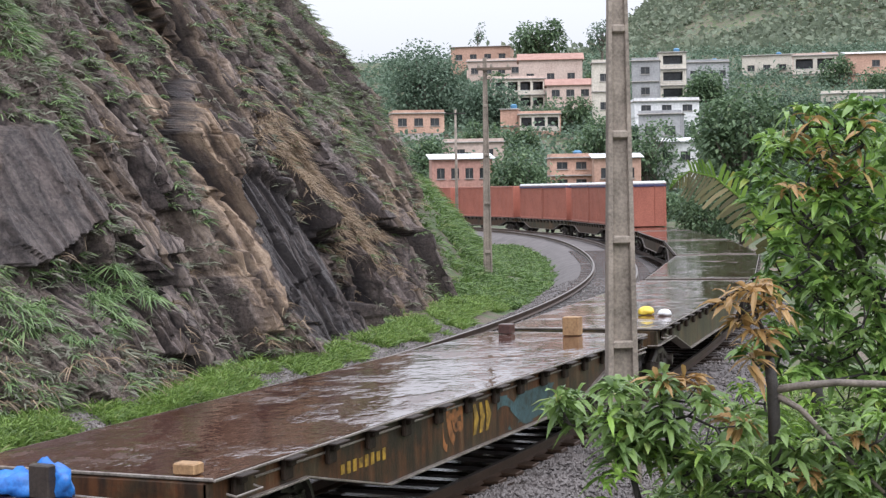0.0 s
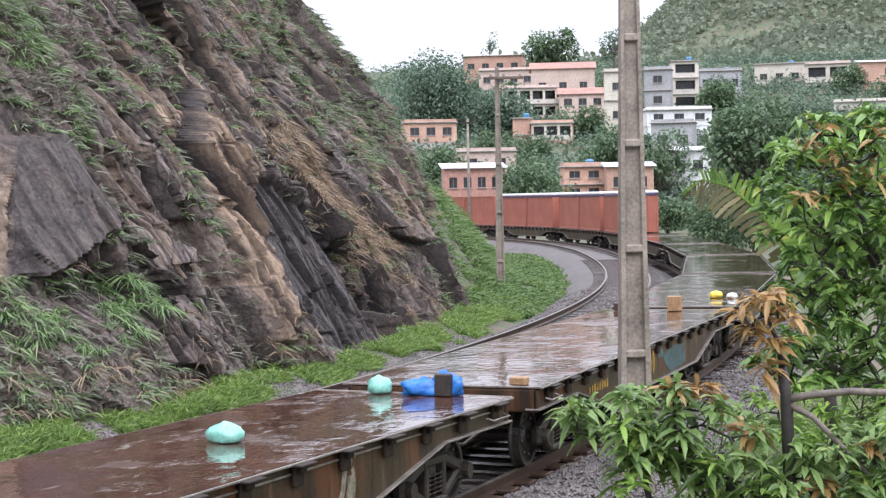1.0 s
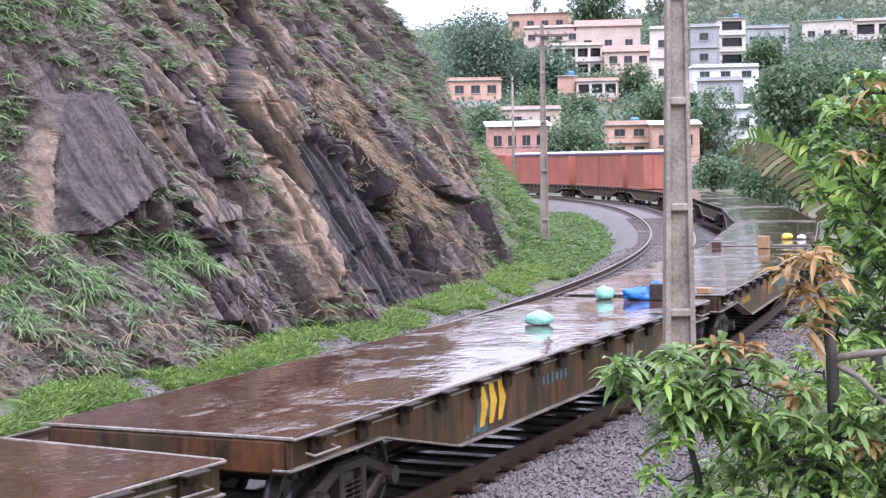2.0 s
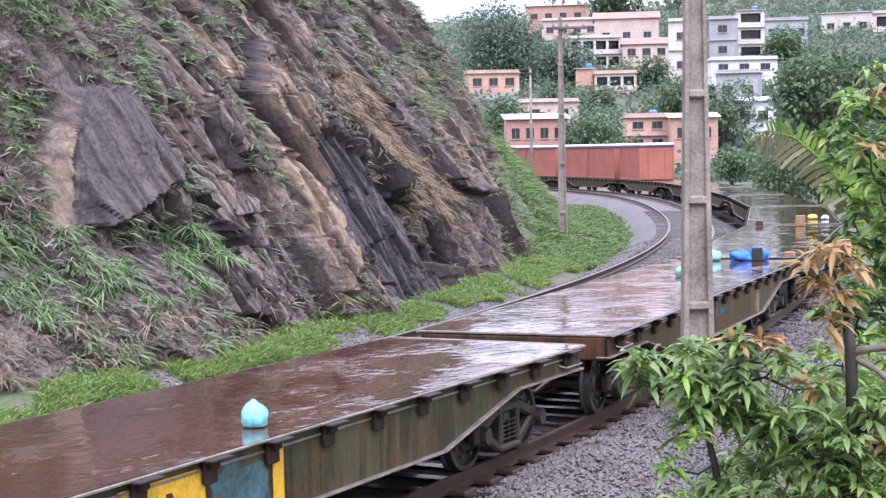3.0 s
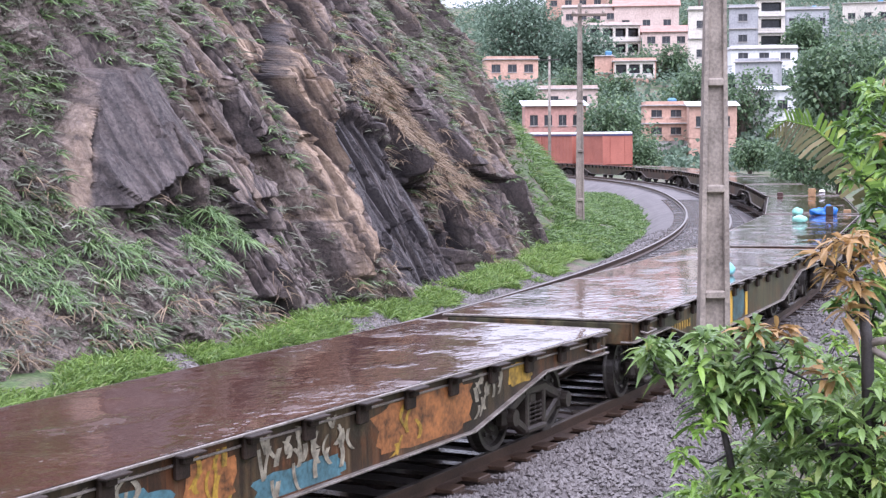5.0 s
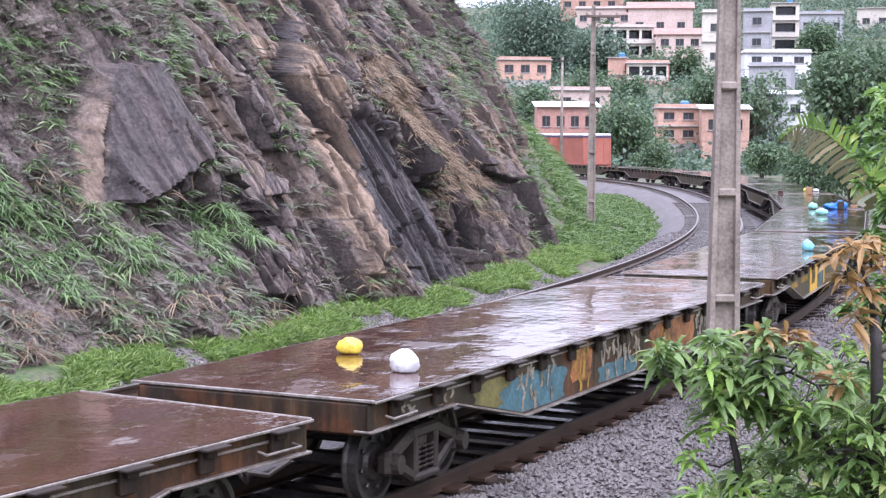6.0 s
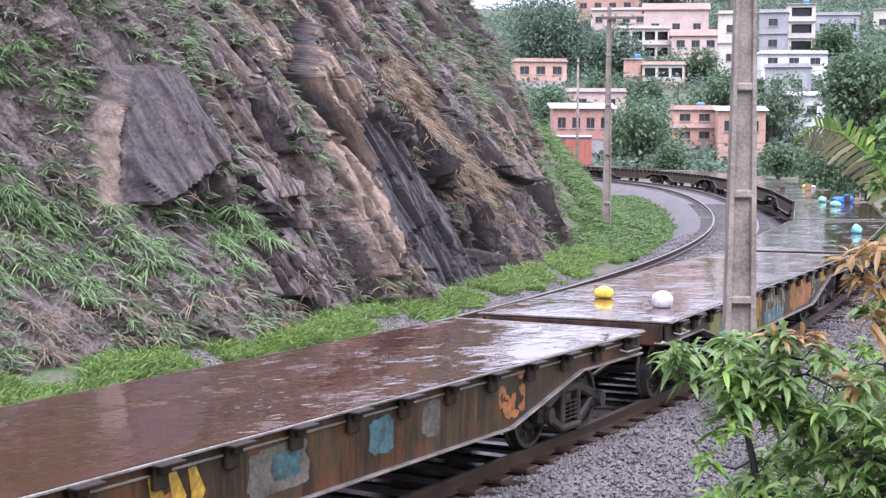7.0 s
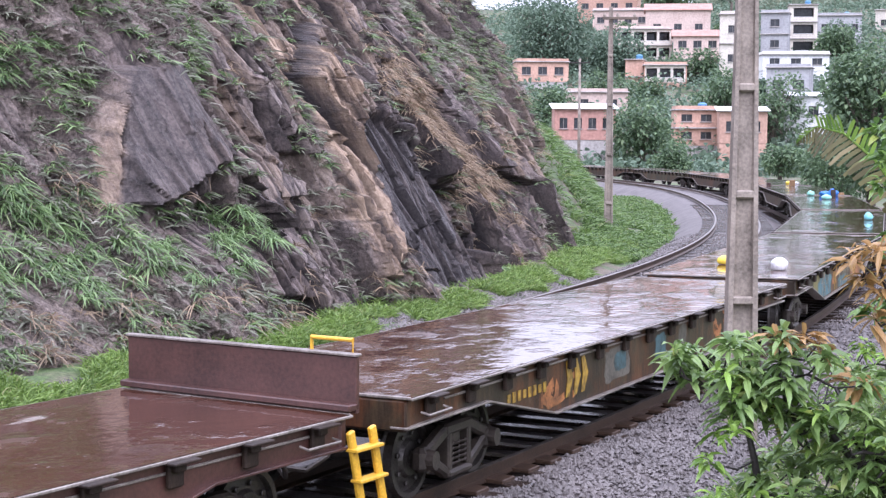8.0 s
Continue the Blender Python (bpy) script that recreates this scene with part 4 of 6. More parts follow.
WAGONS = {}
BACK = -HALF - 0.9
plain_wagon = flat_wagon("empty dark flat wagon with a wet rusty deck", M_SILL)
olive_wagon = flat_wagon("empty olive-grimed flat wagon with a wet rusty deck", M_SILL2)
WAGONS[0] = plain_wagon
WAGONS[2] = olive_wagon
for k in (-1, -3, -5, -7, -9, -11):
    WAGONS[k] = copy_thing(olive_wagon, Matrix())
for k in (1, 3, 4, -2, -4, -6, -8, -10):
    WAGONS[k] = copy_thing(plain_wagon, Matrix())
WAGONS[5] = flat_wagon("rust-brown flat wagon with a low end bulkhead and yellow steps", M_RUST, True)
# paint on the girders
bars(WAGONS[0], BACK + 3.4, 0.80, 8, 0.085, 0.16, 0.05, M_YELLOW_OLD, "row of faded painted marks")
arrows(WAGONS[0], BACK + 6.8, 0.80, M_YELLOW_OLD)
patch(WAGONS[0], BACK + 6.2, 0.78, 0.5, 0.5, M_ORANGE_OLD, "orange sprayed patch", seed=2)
patch(WAGONS[0], BACK + 8.5, 0.74, 1.5, 0.5, M_TEAL_OLD, "faded teal sprayed patch", seed=3)
arrows(WAGONS[1], BACK + 5.0, 0.80, M_YELLOW, 0.46)
patch(WAGONS[1], BACK + 4.9, 0.72, 0.9, 0.5, M_TEAL_OLD, "faded teal sprayed patch", y=-1.2835, seed=5)
patch(WAGONS[1], BACK + 10.2, 0.85, 0.35, 0.42, M_PALE_OLD, "pale sprayed mark", seed=6)
bars(WAGONS[1], BACK + 6.9, 0.82, 6, 0.09, 0.16, 0.06, M_TEAL_OLD, "row of faded painted marks")
part("paint_patch", Geo().box((BACK + 6.05, -1.286, 0.74), (1.05, 0.006, 0.62)), M_YELLOW, WAGONS[2], "bright yellow painted panel")
arrows(WAGONS[2], BACK + 5.75, 0.78, M_SILL, 0.3, 3, -1.292)
bars(WAGONS[2], BACK + 2.9, 0.80, 8, 0.085, 0.16, 0.05, M_YELLOW_OLD, "row of faded painted marks")
bars(WAGONS[2], BACK + 4.4, 0.82, 6, 0.085, 0.15, 0.05, M_YELLOW_OLD, "row of faded painted marks")
part("paint_patch", Geo().box((BACK + 7.6, -1.286, 0.78), (0.16, 0.006, 0.55)), M_YELLOW, WAGONS[2], "bright yellow painted stripe")
patch(WAGONS[2], BACK + 7.0, 0.74, 0.7, 0.5, M_TEAL_OLD, "faded teal sprayed patch", seed=8)
blob(WAGONS[3], BACK + 3.6, 1.0, 0.72, 0.5, M_OLIVE_OLD, "faded olive-yellow painted field", -1.2826, 20)
blob(WAGONS[3], BACK + 4.7, 2.0, 0.68, 0.5, M_TEAL, "faded sea-blue painted field", -1.2832, 21)
letters(WAGONS[3], BACK + 4.3, 0.82, 6, 0.26, 0.30, M_PALE_OLD, "white sprayed strokes that cannot be read", seed=22)
blob(WAGONS[3], BACK + 6.1, 0.7, 0.82, 0.42, M_ORANGE_OLD, "orange sprayed blob", -1.2838, 23)
letters(WAGONS[3], BACK + 5.95, 0.80, 3, 0.26, 0.36, M_YELLOW_OLD, "yellow sprayed strokes", -1.288, 24)
letters(WAGONS[3], BACK + 6.8, 0.80, 9, 0.26, 0.36, M_PALE_OLD, "white sprayed strokes that cannot be read", seed=25)
blob(WAGONS[3], BACK + 7.4, 1.4, 0.60, 0.26, M_TEAL, "faded sea-blue painted field", -1.2830, 26)
letters(WAGONS[3], BACK + 1.5, 0.97, 2, 0.22, 0.16, M_PALE_OLD, "small pale sprayed tag", seed=27)
letters(WAGONS[3], BACK + 2.4, 0.97, 2, 0.24, 0.16, M_PALE_OLD, "small pale sprayed tag", seed=28)
blob(WAGONS[3], BACK + 9.6, 2.0, 0.78, 0.55, M_ORANGE_OLD, "rusty orange sprayed field", -1.2830, 29)
letters(WAGONS[3], BACK + 9.1, 0.74, 2, 0.3, 0.30, M_YELLOW_OLD, "yellow sprayed strokes", seed=30)
letters(WAGONS[3], BACK + 10.6, 0.84, 4, 0.26, 0.30, M_PALE_OLD, "white sprayed strokes that cannot be read", seed=35)
blob(WAGONS[3], BACK + 11.7, 0.6, 0.93, 0.26, M_YELLOW_OLD, "worn yellow painted blob", -1.2836, 36)
blob(WAGONS[4], BACK + 6.4, 0.9, 0.78, 0.44, M_FADED, "pale worn panel", -1.2832, 37)
blob(WAGONS[4], BACK + 6.5, 0.42, 0.80, 0.26, M_TEAL_OLD, "faded teal square", -1.2840, 38)
blob(WAGONS[2], BACK + 7.05, 0.9, 0.74, 0.48, M_TEAL_OLD, "faded teal field", -1.2832, 39)
blob(WAGONS[0], BACK + 9.0, 1.6, 0.72, 0.42, M_TEAL_OLD, "faded teal field", -1.2832, 41)
bars(WAGONS[4], BACK + 3.2, 0.80, 8, 0.085, 0.15, 0.05, M_YELLOW_OLD, "row of faded painted marks")
arrows(WAGONS[4], BACK + 4.75, 0.80, M_YELLOW_OLD, 0.42)
patch(WAGONS[4], BACK + 4.6, 0.78, 0.9, 0.55, M_ORANGE_OLD, "orange sprayed patch", y=-1.2835, seed=31)
patch(WAGONS[4], BACK + 10.6, 0.90, 0.5, 0.36, M_ORANGE_OLD, "orange sprayed mark", seed=32)
blob(WAGONS[4], BACK + 8.0, 0.42, 0.80, 0.36, M_TEAL_OLD, "faded teal square", -1.2832, 33)
blob(WAGONS[4], BACK + 8.9, 0.36, 0.82, 0.36, M_FADED, "faded grey mark", -1.2832, 34)

# the low bulkhead, its handrail and the yellow steps
bw = WAGONS[5]
bulk = part("bulkhead", Geo().box((HALF + 0.10, 0, 1.39), (0.05, W_WID, 0.50), 0.01).box((HALF + 0.04, 0, 1.20), (0.16, W_WID, 0.06), 0.01), M_RUST, bw, "rust-brown steel end plate")
part("bulkhead_edge", Geo().box((HALF + 0.10, 0, 1.652), (0.09, W_WID + 0.02, 0.024), 0.005), M_EDGE, bulk)
part("handrail", Geo().tube([(HALF + 0.16, -1.25, 1.60), (HALF + 0.16, -1.25, 1.77), (HALF + 0.16, -0.80, 1.77), (HALF + 0.16, -0.80, 1.60)], 0.02, 8), M_YELLOW, bw, "yellow tube handrail")
for dx in (-0.16, 0.16):
    part("step_stringer", Geo().box((HALF + 0.22 + dx, -1.36, 0.62), (0.09, 0.05, 0.80), 0.012, pose(0, 0, 0, 0, -14, 0)), M_YELLOW, bw, "yellow painted steel stringer")
for z in (0.30, 0.56, 0.84):
    part("step_tread", Geo().box((HALF + 0.22 - (z - 0.6) * 0.25, -1.38, z), (0.42, 0.12, 0.03), 0.006), M_YELLOW, bw, "yellow painted step")


# containers on the wagons ahead
def container(length, label, tarp):
    c = thing("container", label, "container", "red containers on the train")
    h, w = 2.42, 2.46
    for sy in (-1, 1):
        g = Geo()
        n = int(length / 0.28)
        pts = []
        for i in range(n):
            x0 = -length / 2 + 0.08 + i * (length - 0.16) / n
            d = (length - 0.16) / n
            pts += [(x0, 0.0), (x0 + d * 0.38, 0.0), (x0 + d * 0.5, 0.036), (x0 + d * 0.88, 0.036)]
        pts.append((length / 2 - 0.08, 0.0))
        vs = [(x, sy * (w / 2 - 0.02 - y), z) for x, y in pts for z in (0.12, h - 0.1)]
        fs = [(2 * i, 2 * i + 2, 2 * i + 3, 2 * i + 1) for i in range(len(pts) - 1)]
        part("side_panel", g.add(vs, fs), M_RED, c, "ribbed red steel side")
        for z in (0.06, h - 0.05):
            part("rail_beam", Geo().box((0, sy * (w / 2 - 0.03), z), (length, 0.07, 0.12), 0.01), M_RED, c)
    for sx in (-1, 1):
        part("end_panel", Geo().box((sx * (length / 2 - 0.04), 0, h / 2), (0.05, w - 0.1, h - 0.05), 0.01), M_RED, c)
        for sy in (-1, 1):
            part("corner_post", Geo().box((sx * (length / 2 - 0.06), sy * (w / 2 - 0.06), h / 2), (0.14, 0.14, h), 0.015), M_RED, c)
        for y in (-0.6, 0.6):
            part("door_rod", Geo().tube([(sx * (length / 2 + 0.01), y, 0.1), (sx * (length / 2 + 0.01), y, h - 0.1)], 0.02, 6), M_RED, c)
    if tarp:
        part("tarpaulin_hem", Geo().box((0, 0, h - 0.10), (length + 0.05, w + 0.05, 0.14), 0.02), M_BAND, c, "dark navy hem of the cover")
        part("tarpaulin", Geo().box((0, 0, h + 0.04), (length + 0.04, w + 0.04, 0.22), 0.08), M_TARP, c, "white tarpaulin cover")
    else:
        part("roof", Geo().box((0, 0, h - 0.02), (length - 0.1, w - 0.1, 0.06), 0.02), M_RED, c)
    return c


LOADS = []          # things riding on wagons: object, wagon, local pose
tarp_box = container(6.0, "short red steel container under a white tarpaulin", True)
plain_box = container(6.0, "short faded red steel container on a flat wagon", False)
LOADS.append((tarp_box, -5, pose(3.4, 0, 1.17)))
for k in range(-11, -5):
    for x in (-3.1, 3.1):
        src = tarp_box if k >= -7 else plain_box
        LOADS.append((plain_box if (k, x) == (-8, 3.1) else copy_thing(src, Matrix()), k, pose(x, 0, 1.17)))



# ---------------------------------------------------------------- what lies on the wagons
def bag(name, label, category, size, mat, seed, k, m, creased=0.22):
    """A slumped, knotted plastic bag."""
    bm = bmesh.new()
    bmesh.ops.create_icosphere(bm, subdivisions=3, radius=1.0)
    for v in bm.verts:
        p = v.co.copy()
        n = noise.fractal(p * 1.6 + Vector((seed, 0, 0)), 1.0, 2.0, 4)
        p *= 1 + creased * n - (0.10 * abs(noise.noise(p * 4.5)) if creased > 0.3 else 0)
        knot = max(0.0, p.z - 0.55)
        p.x *= 1 - 0.6 * knot
        p.y *= 1 - 0.6 * knot
        p.z = max(p.z, -0.62 + 0.05 * n)
        v.co = Vector((p.x * size[0], p.y * size[1], (p.z + 0.62) * size[2])) * 0.6
    me = bpy.data.meshes.new(name)
    bm.to_mesh(me)
    bm.free()
    me.materials.append(mat)
    me.shade_smooth()
    ob = tagged(new(name, me), label, category)
    LOADS.append((ob, k, m))
    return ob


def block(name, label, category, size, mat, k, m):
    ob = solid(name, Geo().box((0, 0, size[2] / 2), size, 0.012), mat, label, category)
    LOADS.append((ob, k, m))
    return ob


M_MINT = plain("mint_plastic", (0.16, 0.44, 0.36), (0.30, 0.62, 0.52), 0.3, 0, 6, 30)
M_CYAN = plain("cyan_plastic", (0.10, 0.42, 0.46), (0.30, 0.66, 0.70), 0.3, 0, 6, 30)
M_BLUE = plain("blue_tarpaulin", (0.01, 0.09, 0.38), (0.03, 0.22, 0.62), 0.35, 0, 5, 30)
M_LEMON = plain("yellow_plastic", (0.60, 0.40, 0.03), (0.80, 0.60, 0.08), 0.35, 0, 6, 30)
M_MILK = plain("white_plastic", (0.62, 0.62, 0.64), (0.82, 0.82, 0.84), 0.35, 0, 6, 30)
M_WOOD = plain("raw_timber", (0.20, 0.11, 0.05), (0.42, 0.26, 0.13), 0.6, 0, 4, 30)
TOP = 1.155
bag("plastic_bag", "knotted mint-green plastic bag lying on the wet deck", "bag", (0.27, 0.32, 0.20), M_MINT, 1.0, 1, pose(2.5, -0.03, TOP))
bag("plastic_bag", "knotted mint-green plastic bag beside a blue tarpaulin", "bag", (0.23, 0.26, 0.22), M_MINT, 4.0, 1, pose(6.44, 0.38, TOP))
bag("tarpaulin", "crumpled bright blue tarpaulin heaped against a dark block", "tarpaulin", (0.24, 0.46, 0.20), M_BLUE, 7.0, 1, pose(6.42, -0.22, TOP, 0, 0, 12), 0.6)
bag("tarpaulin", "crumpled bright blue tarpaulin heap on the deck end", "tarpaulin", (0.18, 0.36, 0.31), M_BLUE, 9.0, 1, pose(6.47, -0.53, TOP), 0.5)
block("steel_block", "dark rusty steel container stop", "stop", (0.10, 0.21, 0.27), M_IRON, 1, pose(6.36, -0.54, TOP))
block("timber_block", "pale sawn timber block on the deck end", "timber block", (0.16, 0.22, 0.10), M_WOOD, 0, pose(-6.42, -1.02, TOP))
block("timber_block", "tall orange-brown timber block on the deck end", "timber block", (0.22, 0.27, 0.30), M_WOOD, 0, pose(6.15, -0.25, TOP))
block("timber_block", "small grey-brown timber block on the deck end", "timber block", (0.2, 0.22, 0.16), M_RUST, 0, pose(6.25, 0.92, TOP))
bag("plastic_bag", "yellow and white plastic bag on the wet deck", "bag", (0.22, 0.26, 0.16), M_LEMON, 12.0, -1, pose(-3.8, -0.62, TOP))
bag("plastic_bag", "grey-white plastic bag on the wet deck", "bag", (0.18, 0.22, 0.12), M_MILK, 13.0, -1, pose(-4.0, -1.0, TOP))
bag("plastic_bag", "upright cyan plastic bag near the deck edge", "bag", (0.19, 0.21, 0.24), M_CYAN, 15.0, 2, pose(0.32, -0.92, TOP))
bag("plastic_bag", "yellow plastic bag on the wet deck", "bag", (0.20, 0.25, 0.18), M_LEMON, 18.0, 3, pose(-3.9, 0.44, TOP))
bag("plastic_bag", "white plastic bag near the deck edge", "bag", (0.22, 0.27, 0.24), M_MILK, 21.0, 3, pose(-4.85, -0.75, TOP))

# ---------------------------------------------------------------- plants
M_GRASS = leafy("grass_blades", (0.07, 0.13, 0.03), (0.24, 0.36, 0.085), (0.38, 0.36, 0.17), 0.5)
M_BANK = leafy("bank_weeds", (0.045, 0.085, 0.028), (0.17, 0.275, 0.075), (0.28, 0.31, 0.12), 0.5)
M_REED = leafy("broad_grass", (0.060, 0.12, 0.045), (0.26, 0.38, 0.155), (0.38, 0.43, 0.22), 0.42)
M_DRY = leafy("dry_grass", (0.15, 0.105, 0.075), (0.42, 0.315, 0.21), (0.52, 0.42, 0.30), 0.7)
M_SCRUB = leafy("dusty_scrub", (0.085, 0.08, 0.06), (0.28, 0.295, 0.215), (0.42, 0.40, 0.33), 0.65)
M_MANGO = leafy("mango_leaves", (0.055, 0.11, 0.030), (0.23, 0.345, 0.105), (0.40, 0.43, 0.14), 0.33)
M_YOUNG = leafy("young_copper_leaves", (0.26, 0.17, 0.06), (0.48, 0.29, 0.115), (0.36, 0.42, 0.12), 0.35)
M_LIME = leafy("pale_green_leaves", (0.091, 0.182, 0.033), (0.260, 0.416, 0.078), (0.468, 0.442, 0.117), 0.35)
M_DENSE = leafy("dark_leaves", (0.045, 0.11, 0.028), (0.25, 0.41, 0.10), (0.48, 0.54, 0.14), 0.28)
M_CROWN = leafy("tree_crown", (0.048, 0.088, 0.050), (0.165, 0.25, 0.125), (0.25, 0.32, 0.15), 0.6)
# the next two have distant haze mixed into the leaf colour, paler and cooler
M_CROWN_HAZED = leafy("tree_crown_hazed", (0.075, 0.120, 0.085), (0.17, 0.245, 0.165), None, 0.7)
M_HILL_HAZED = leafy("hazed_hill_scrub_leaves", (0.15, 0.185, 0.13), (0.22, 0.26, 0.18), (0.27, 0.27, 0.19), 0.8)
M_BARK = plain("dark_wet_bark", (0.008, 0.006, 0.006), (0.034, 0.027, 0.023), 0.6, 0, 6, 40, 0.8)
M_LIMB = plain("grey_branch_bark", (0.06, 0.05, 0.042), (0.20, 0.165, 0.135), 0.6, 0, 8, 50, 0.6)


def blades(name, label, category, at, up, count, length, width, mat, seed, droop=0.6, spread=0.7):
    """Tufts of bent blades in one mesh: at and up for each tuft."""
    rng = np.random.default_rng(seed)
    n = len(at) * count
    base = np.repeat(np.asarray(at), count, 0) + rng.normal(0, 0.05, (n, 3)) * [1, 1, 0.3]
    upv = np.repeat(np.asarray(up), count, 0) + rng.normal(0, spread, (n, 3))
    upv[:, 2] = np.abs(upv[:, 2]) * 0.8 + 0.35
    upv /= np.linalg.norm(upv, axis=1, keepdims=True)
    ln = length * rng.uniform(0.45, 1.25, (n, 1))
    side = np.cross(upv, rng.normal(0, 1, (n, 3)))
    side /= np.linalg.norm(side, axis=1, keepdims=True)
    flat = upv * [1, 1, 0]
    pts = []
    for t, w in ((0.0, 0.6), (0.45, 1.0), (0.8, 0.7), (1.0, 0.08)):
        mid = base + upv * ln * t + (flat * 0.5 * t * t - np.array([0, 0, droop * t ** 2.2])) * ln
        pts += [mid - side * width * w / 2, mid + side * width * w / 2]
    v = np.stack(pts, 1)
    q = np.array([(0, 1, 3, 2), (2, 3, 5, 4), (4, 5, 7, 6)])
    f = (q[None] + 8 * np.arange(n)[:, None, None]).reshape(-1, 4)
    me = bpy.data.meshes.new(name)
    me.from_pydata(v.reshape(-1, 3).tolist(), [], f.tolist())
    me.materials.append(mat)
    return tagged(new(name, me), label, category, kind="stuff")


def leaf_mesh(name, base, way, length, width, mat, seed, droop=0.5, fold=0.15):
    """Pointed leaves: base point and direction for each."""
    rng = np.random.default_rng(seed)
    n = len(base)
    way = way / np.linalg.norm(way, axis=1, keepdims=True)
    ln = length * rng.uniform(0.65, 1.2, (n, 1))
    side = np.cross(way, np.array([0, 0, 1.0]) + rng.normal(0, 0.35, (n, 3)))
    side /= np.linalg.norm(side, axis=1, keepdims=True) + 1e-9
    nor = np.cross(side, way)
    down = np.array([0, 0, -1.0])
    pts = [base]
    for t, w in ((0.35, 0.9), (0.68, 0.8)):
        mid = base + way * ln * t + down * droop * ln * t * t
        pts += [mid - side * width * w / 2 + nor * fold * width, mid, mid + side * width * w / 2 + nor * fold * width]
    pts.append(base + way * ln + down * droop * ln)
    v = np.stack(pts, 1)
    q = [(0, 2, 1), (0, 3, 2), (1, 2, 5, 4), (2, 3, 6, 5), (4, 5, 7), (5, 6, 7)]
    f = [tuple(i + 8 * k for i in face) for k in range(n) for face in q]
    me = bpy.data.meshes.new(name)
    me.from_pydata(v.reshape(-1, 3).tolist(), [], f)
    me.materials.append(mat)
    return me


def whorls(centres, n, seed, reach=0.03, up=0.35):
    """Leaf bases and directions round twig ends."""
    rng = np.random.default_rng(seed)
    c = np.repeat(np.asarray(centres, float), n, 0)
    way = rng.normal(0, 1, (len(c), 3))
    way[:, 2] = way[:, 2] * 0.45 + up
    return c + rng.normal(0, reach, c.shape), way


def on_ground(s, d, lift=0.0):
    p = line_at(s, d, 0.0)
    p[:, 2] = ground_z(p[:, 0], p[:, 1]) + lift
    return p


def bare_of(a, b):
    """Where the rock is too smooth for plants."""
    return np.maximum.reduce([inside(SLAB, a, b, 0.1), inside(FACE, a, b, 0.1), inside(PLATE, a, b, 0.1), inside(PALE, a, b, 0.1), inside(DARK_BEDS, a, b, 0.1)])


rng = np.random.default_rng(11)
Z3 = np.array([0.0, 0.0, 1.0])

# grass along the foot of the rock and over the low bank
s_, d_ = rng.uniform(-1, 46, 14000), -6.62 - np.abs(rng.normal(0, 0.8, 14000))
keep = np.array([noise.noise(Vector((a * 0.5, b * 0.9, 0.0))) for a, b in zip(s_, d_)]) > -0.20 + 0.36 * (d_ > -7.0)
p_ = on_ground(s_[keep], d_[keep])
blades("grass", "bright green wet grass along the foot of the rock", "grass", p_, np.tile(Z3, (len(p_), 1)), 10, 0.30, 0.022, M_GRASS, 21, 0.45, 0.42)
s_, d_ = rng.uniform(40, 95, 5200), -5.9 - np.abs(rng.normal(0, 3.2, 5200))
keep = (d_ > -15) & (np.array([noise.fractal(Vector((a * 0.35, b * 0.6, 6.0)), 1.0, 2.0, 3) for a, b in zip(s_, d_)]) + 0.25 * (d_ < -8) > -0.12)
p_ = on_ground(s_[keep], d_[keep])
blades("bank_grass", "tall green grass and weeds on the low bank", "grass", p_, np.tile(Z3, (len(p_), 1)), 11, 0.55, 0.045, M_BANK, 22, 0.6, 0.6)
# long broad-bladed clumps on the near bank
sb, hb = rng.uniform(6, 18.5, 1500), rng.uniform(0.4, 3.4, 1500)
keep = np.maximum(inside([(8, 1.2), (9, 3.4), (12.6, 3.4), (13.7, 2.6), (14.5, 2.1), (15.3, 1.4), (14.4, 1.15), (12, 1.1)], sb, hb, 0.3), inside([(15.4, 2.7), (17.6, 2.5), (17.4, 1.7), (15.8, 1.3), (15.1, 1.7)], sb, hb, 0.25)) * (0.6 + 0.6 * np.array([noise.noise(Vector((a, b * 1.5, 4.0))) for a, b in zip(sb, hb)])) > rng.uniform(0.30, 0.95, 1500)
p_, _m = rock_point(sb[keep], hb[keep])
lean = np.array([0.30, -0.25, 0.75])
blades("broad_grass", "long arching broad-bladed grass clumps on the bank", "grass", p_, np.tile(lean, (len(p_), 1)), 24, 0.42, 0.030, M_REED, 23, 0.95, 0.85)
sb, hb = rng.uniform(3, 19, 2200), rng.uniform(3.0, 10.0, 2200)
keep = (hb > 4.4 + 0.45 * np.maximum(sb - 12, 0)) & (np.array([noise.noise(Vector((a * 0.9, b * 0.9, 14.0))) for a, b in zip(sb, hb)]) > -0.12) & (bare_of(sb, hb) < 0.5)
p_, _m = rock_point(sb[keep], hb[keep])
blades("broad_grass_high", "long arching grass clumps above the rock slab", "grass", p_, np.tile(lean, (len(p_), 1)), 14, 0.40, 0.030, M_REED, 24, 0.9, 0.85)
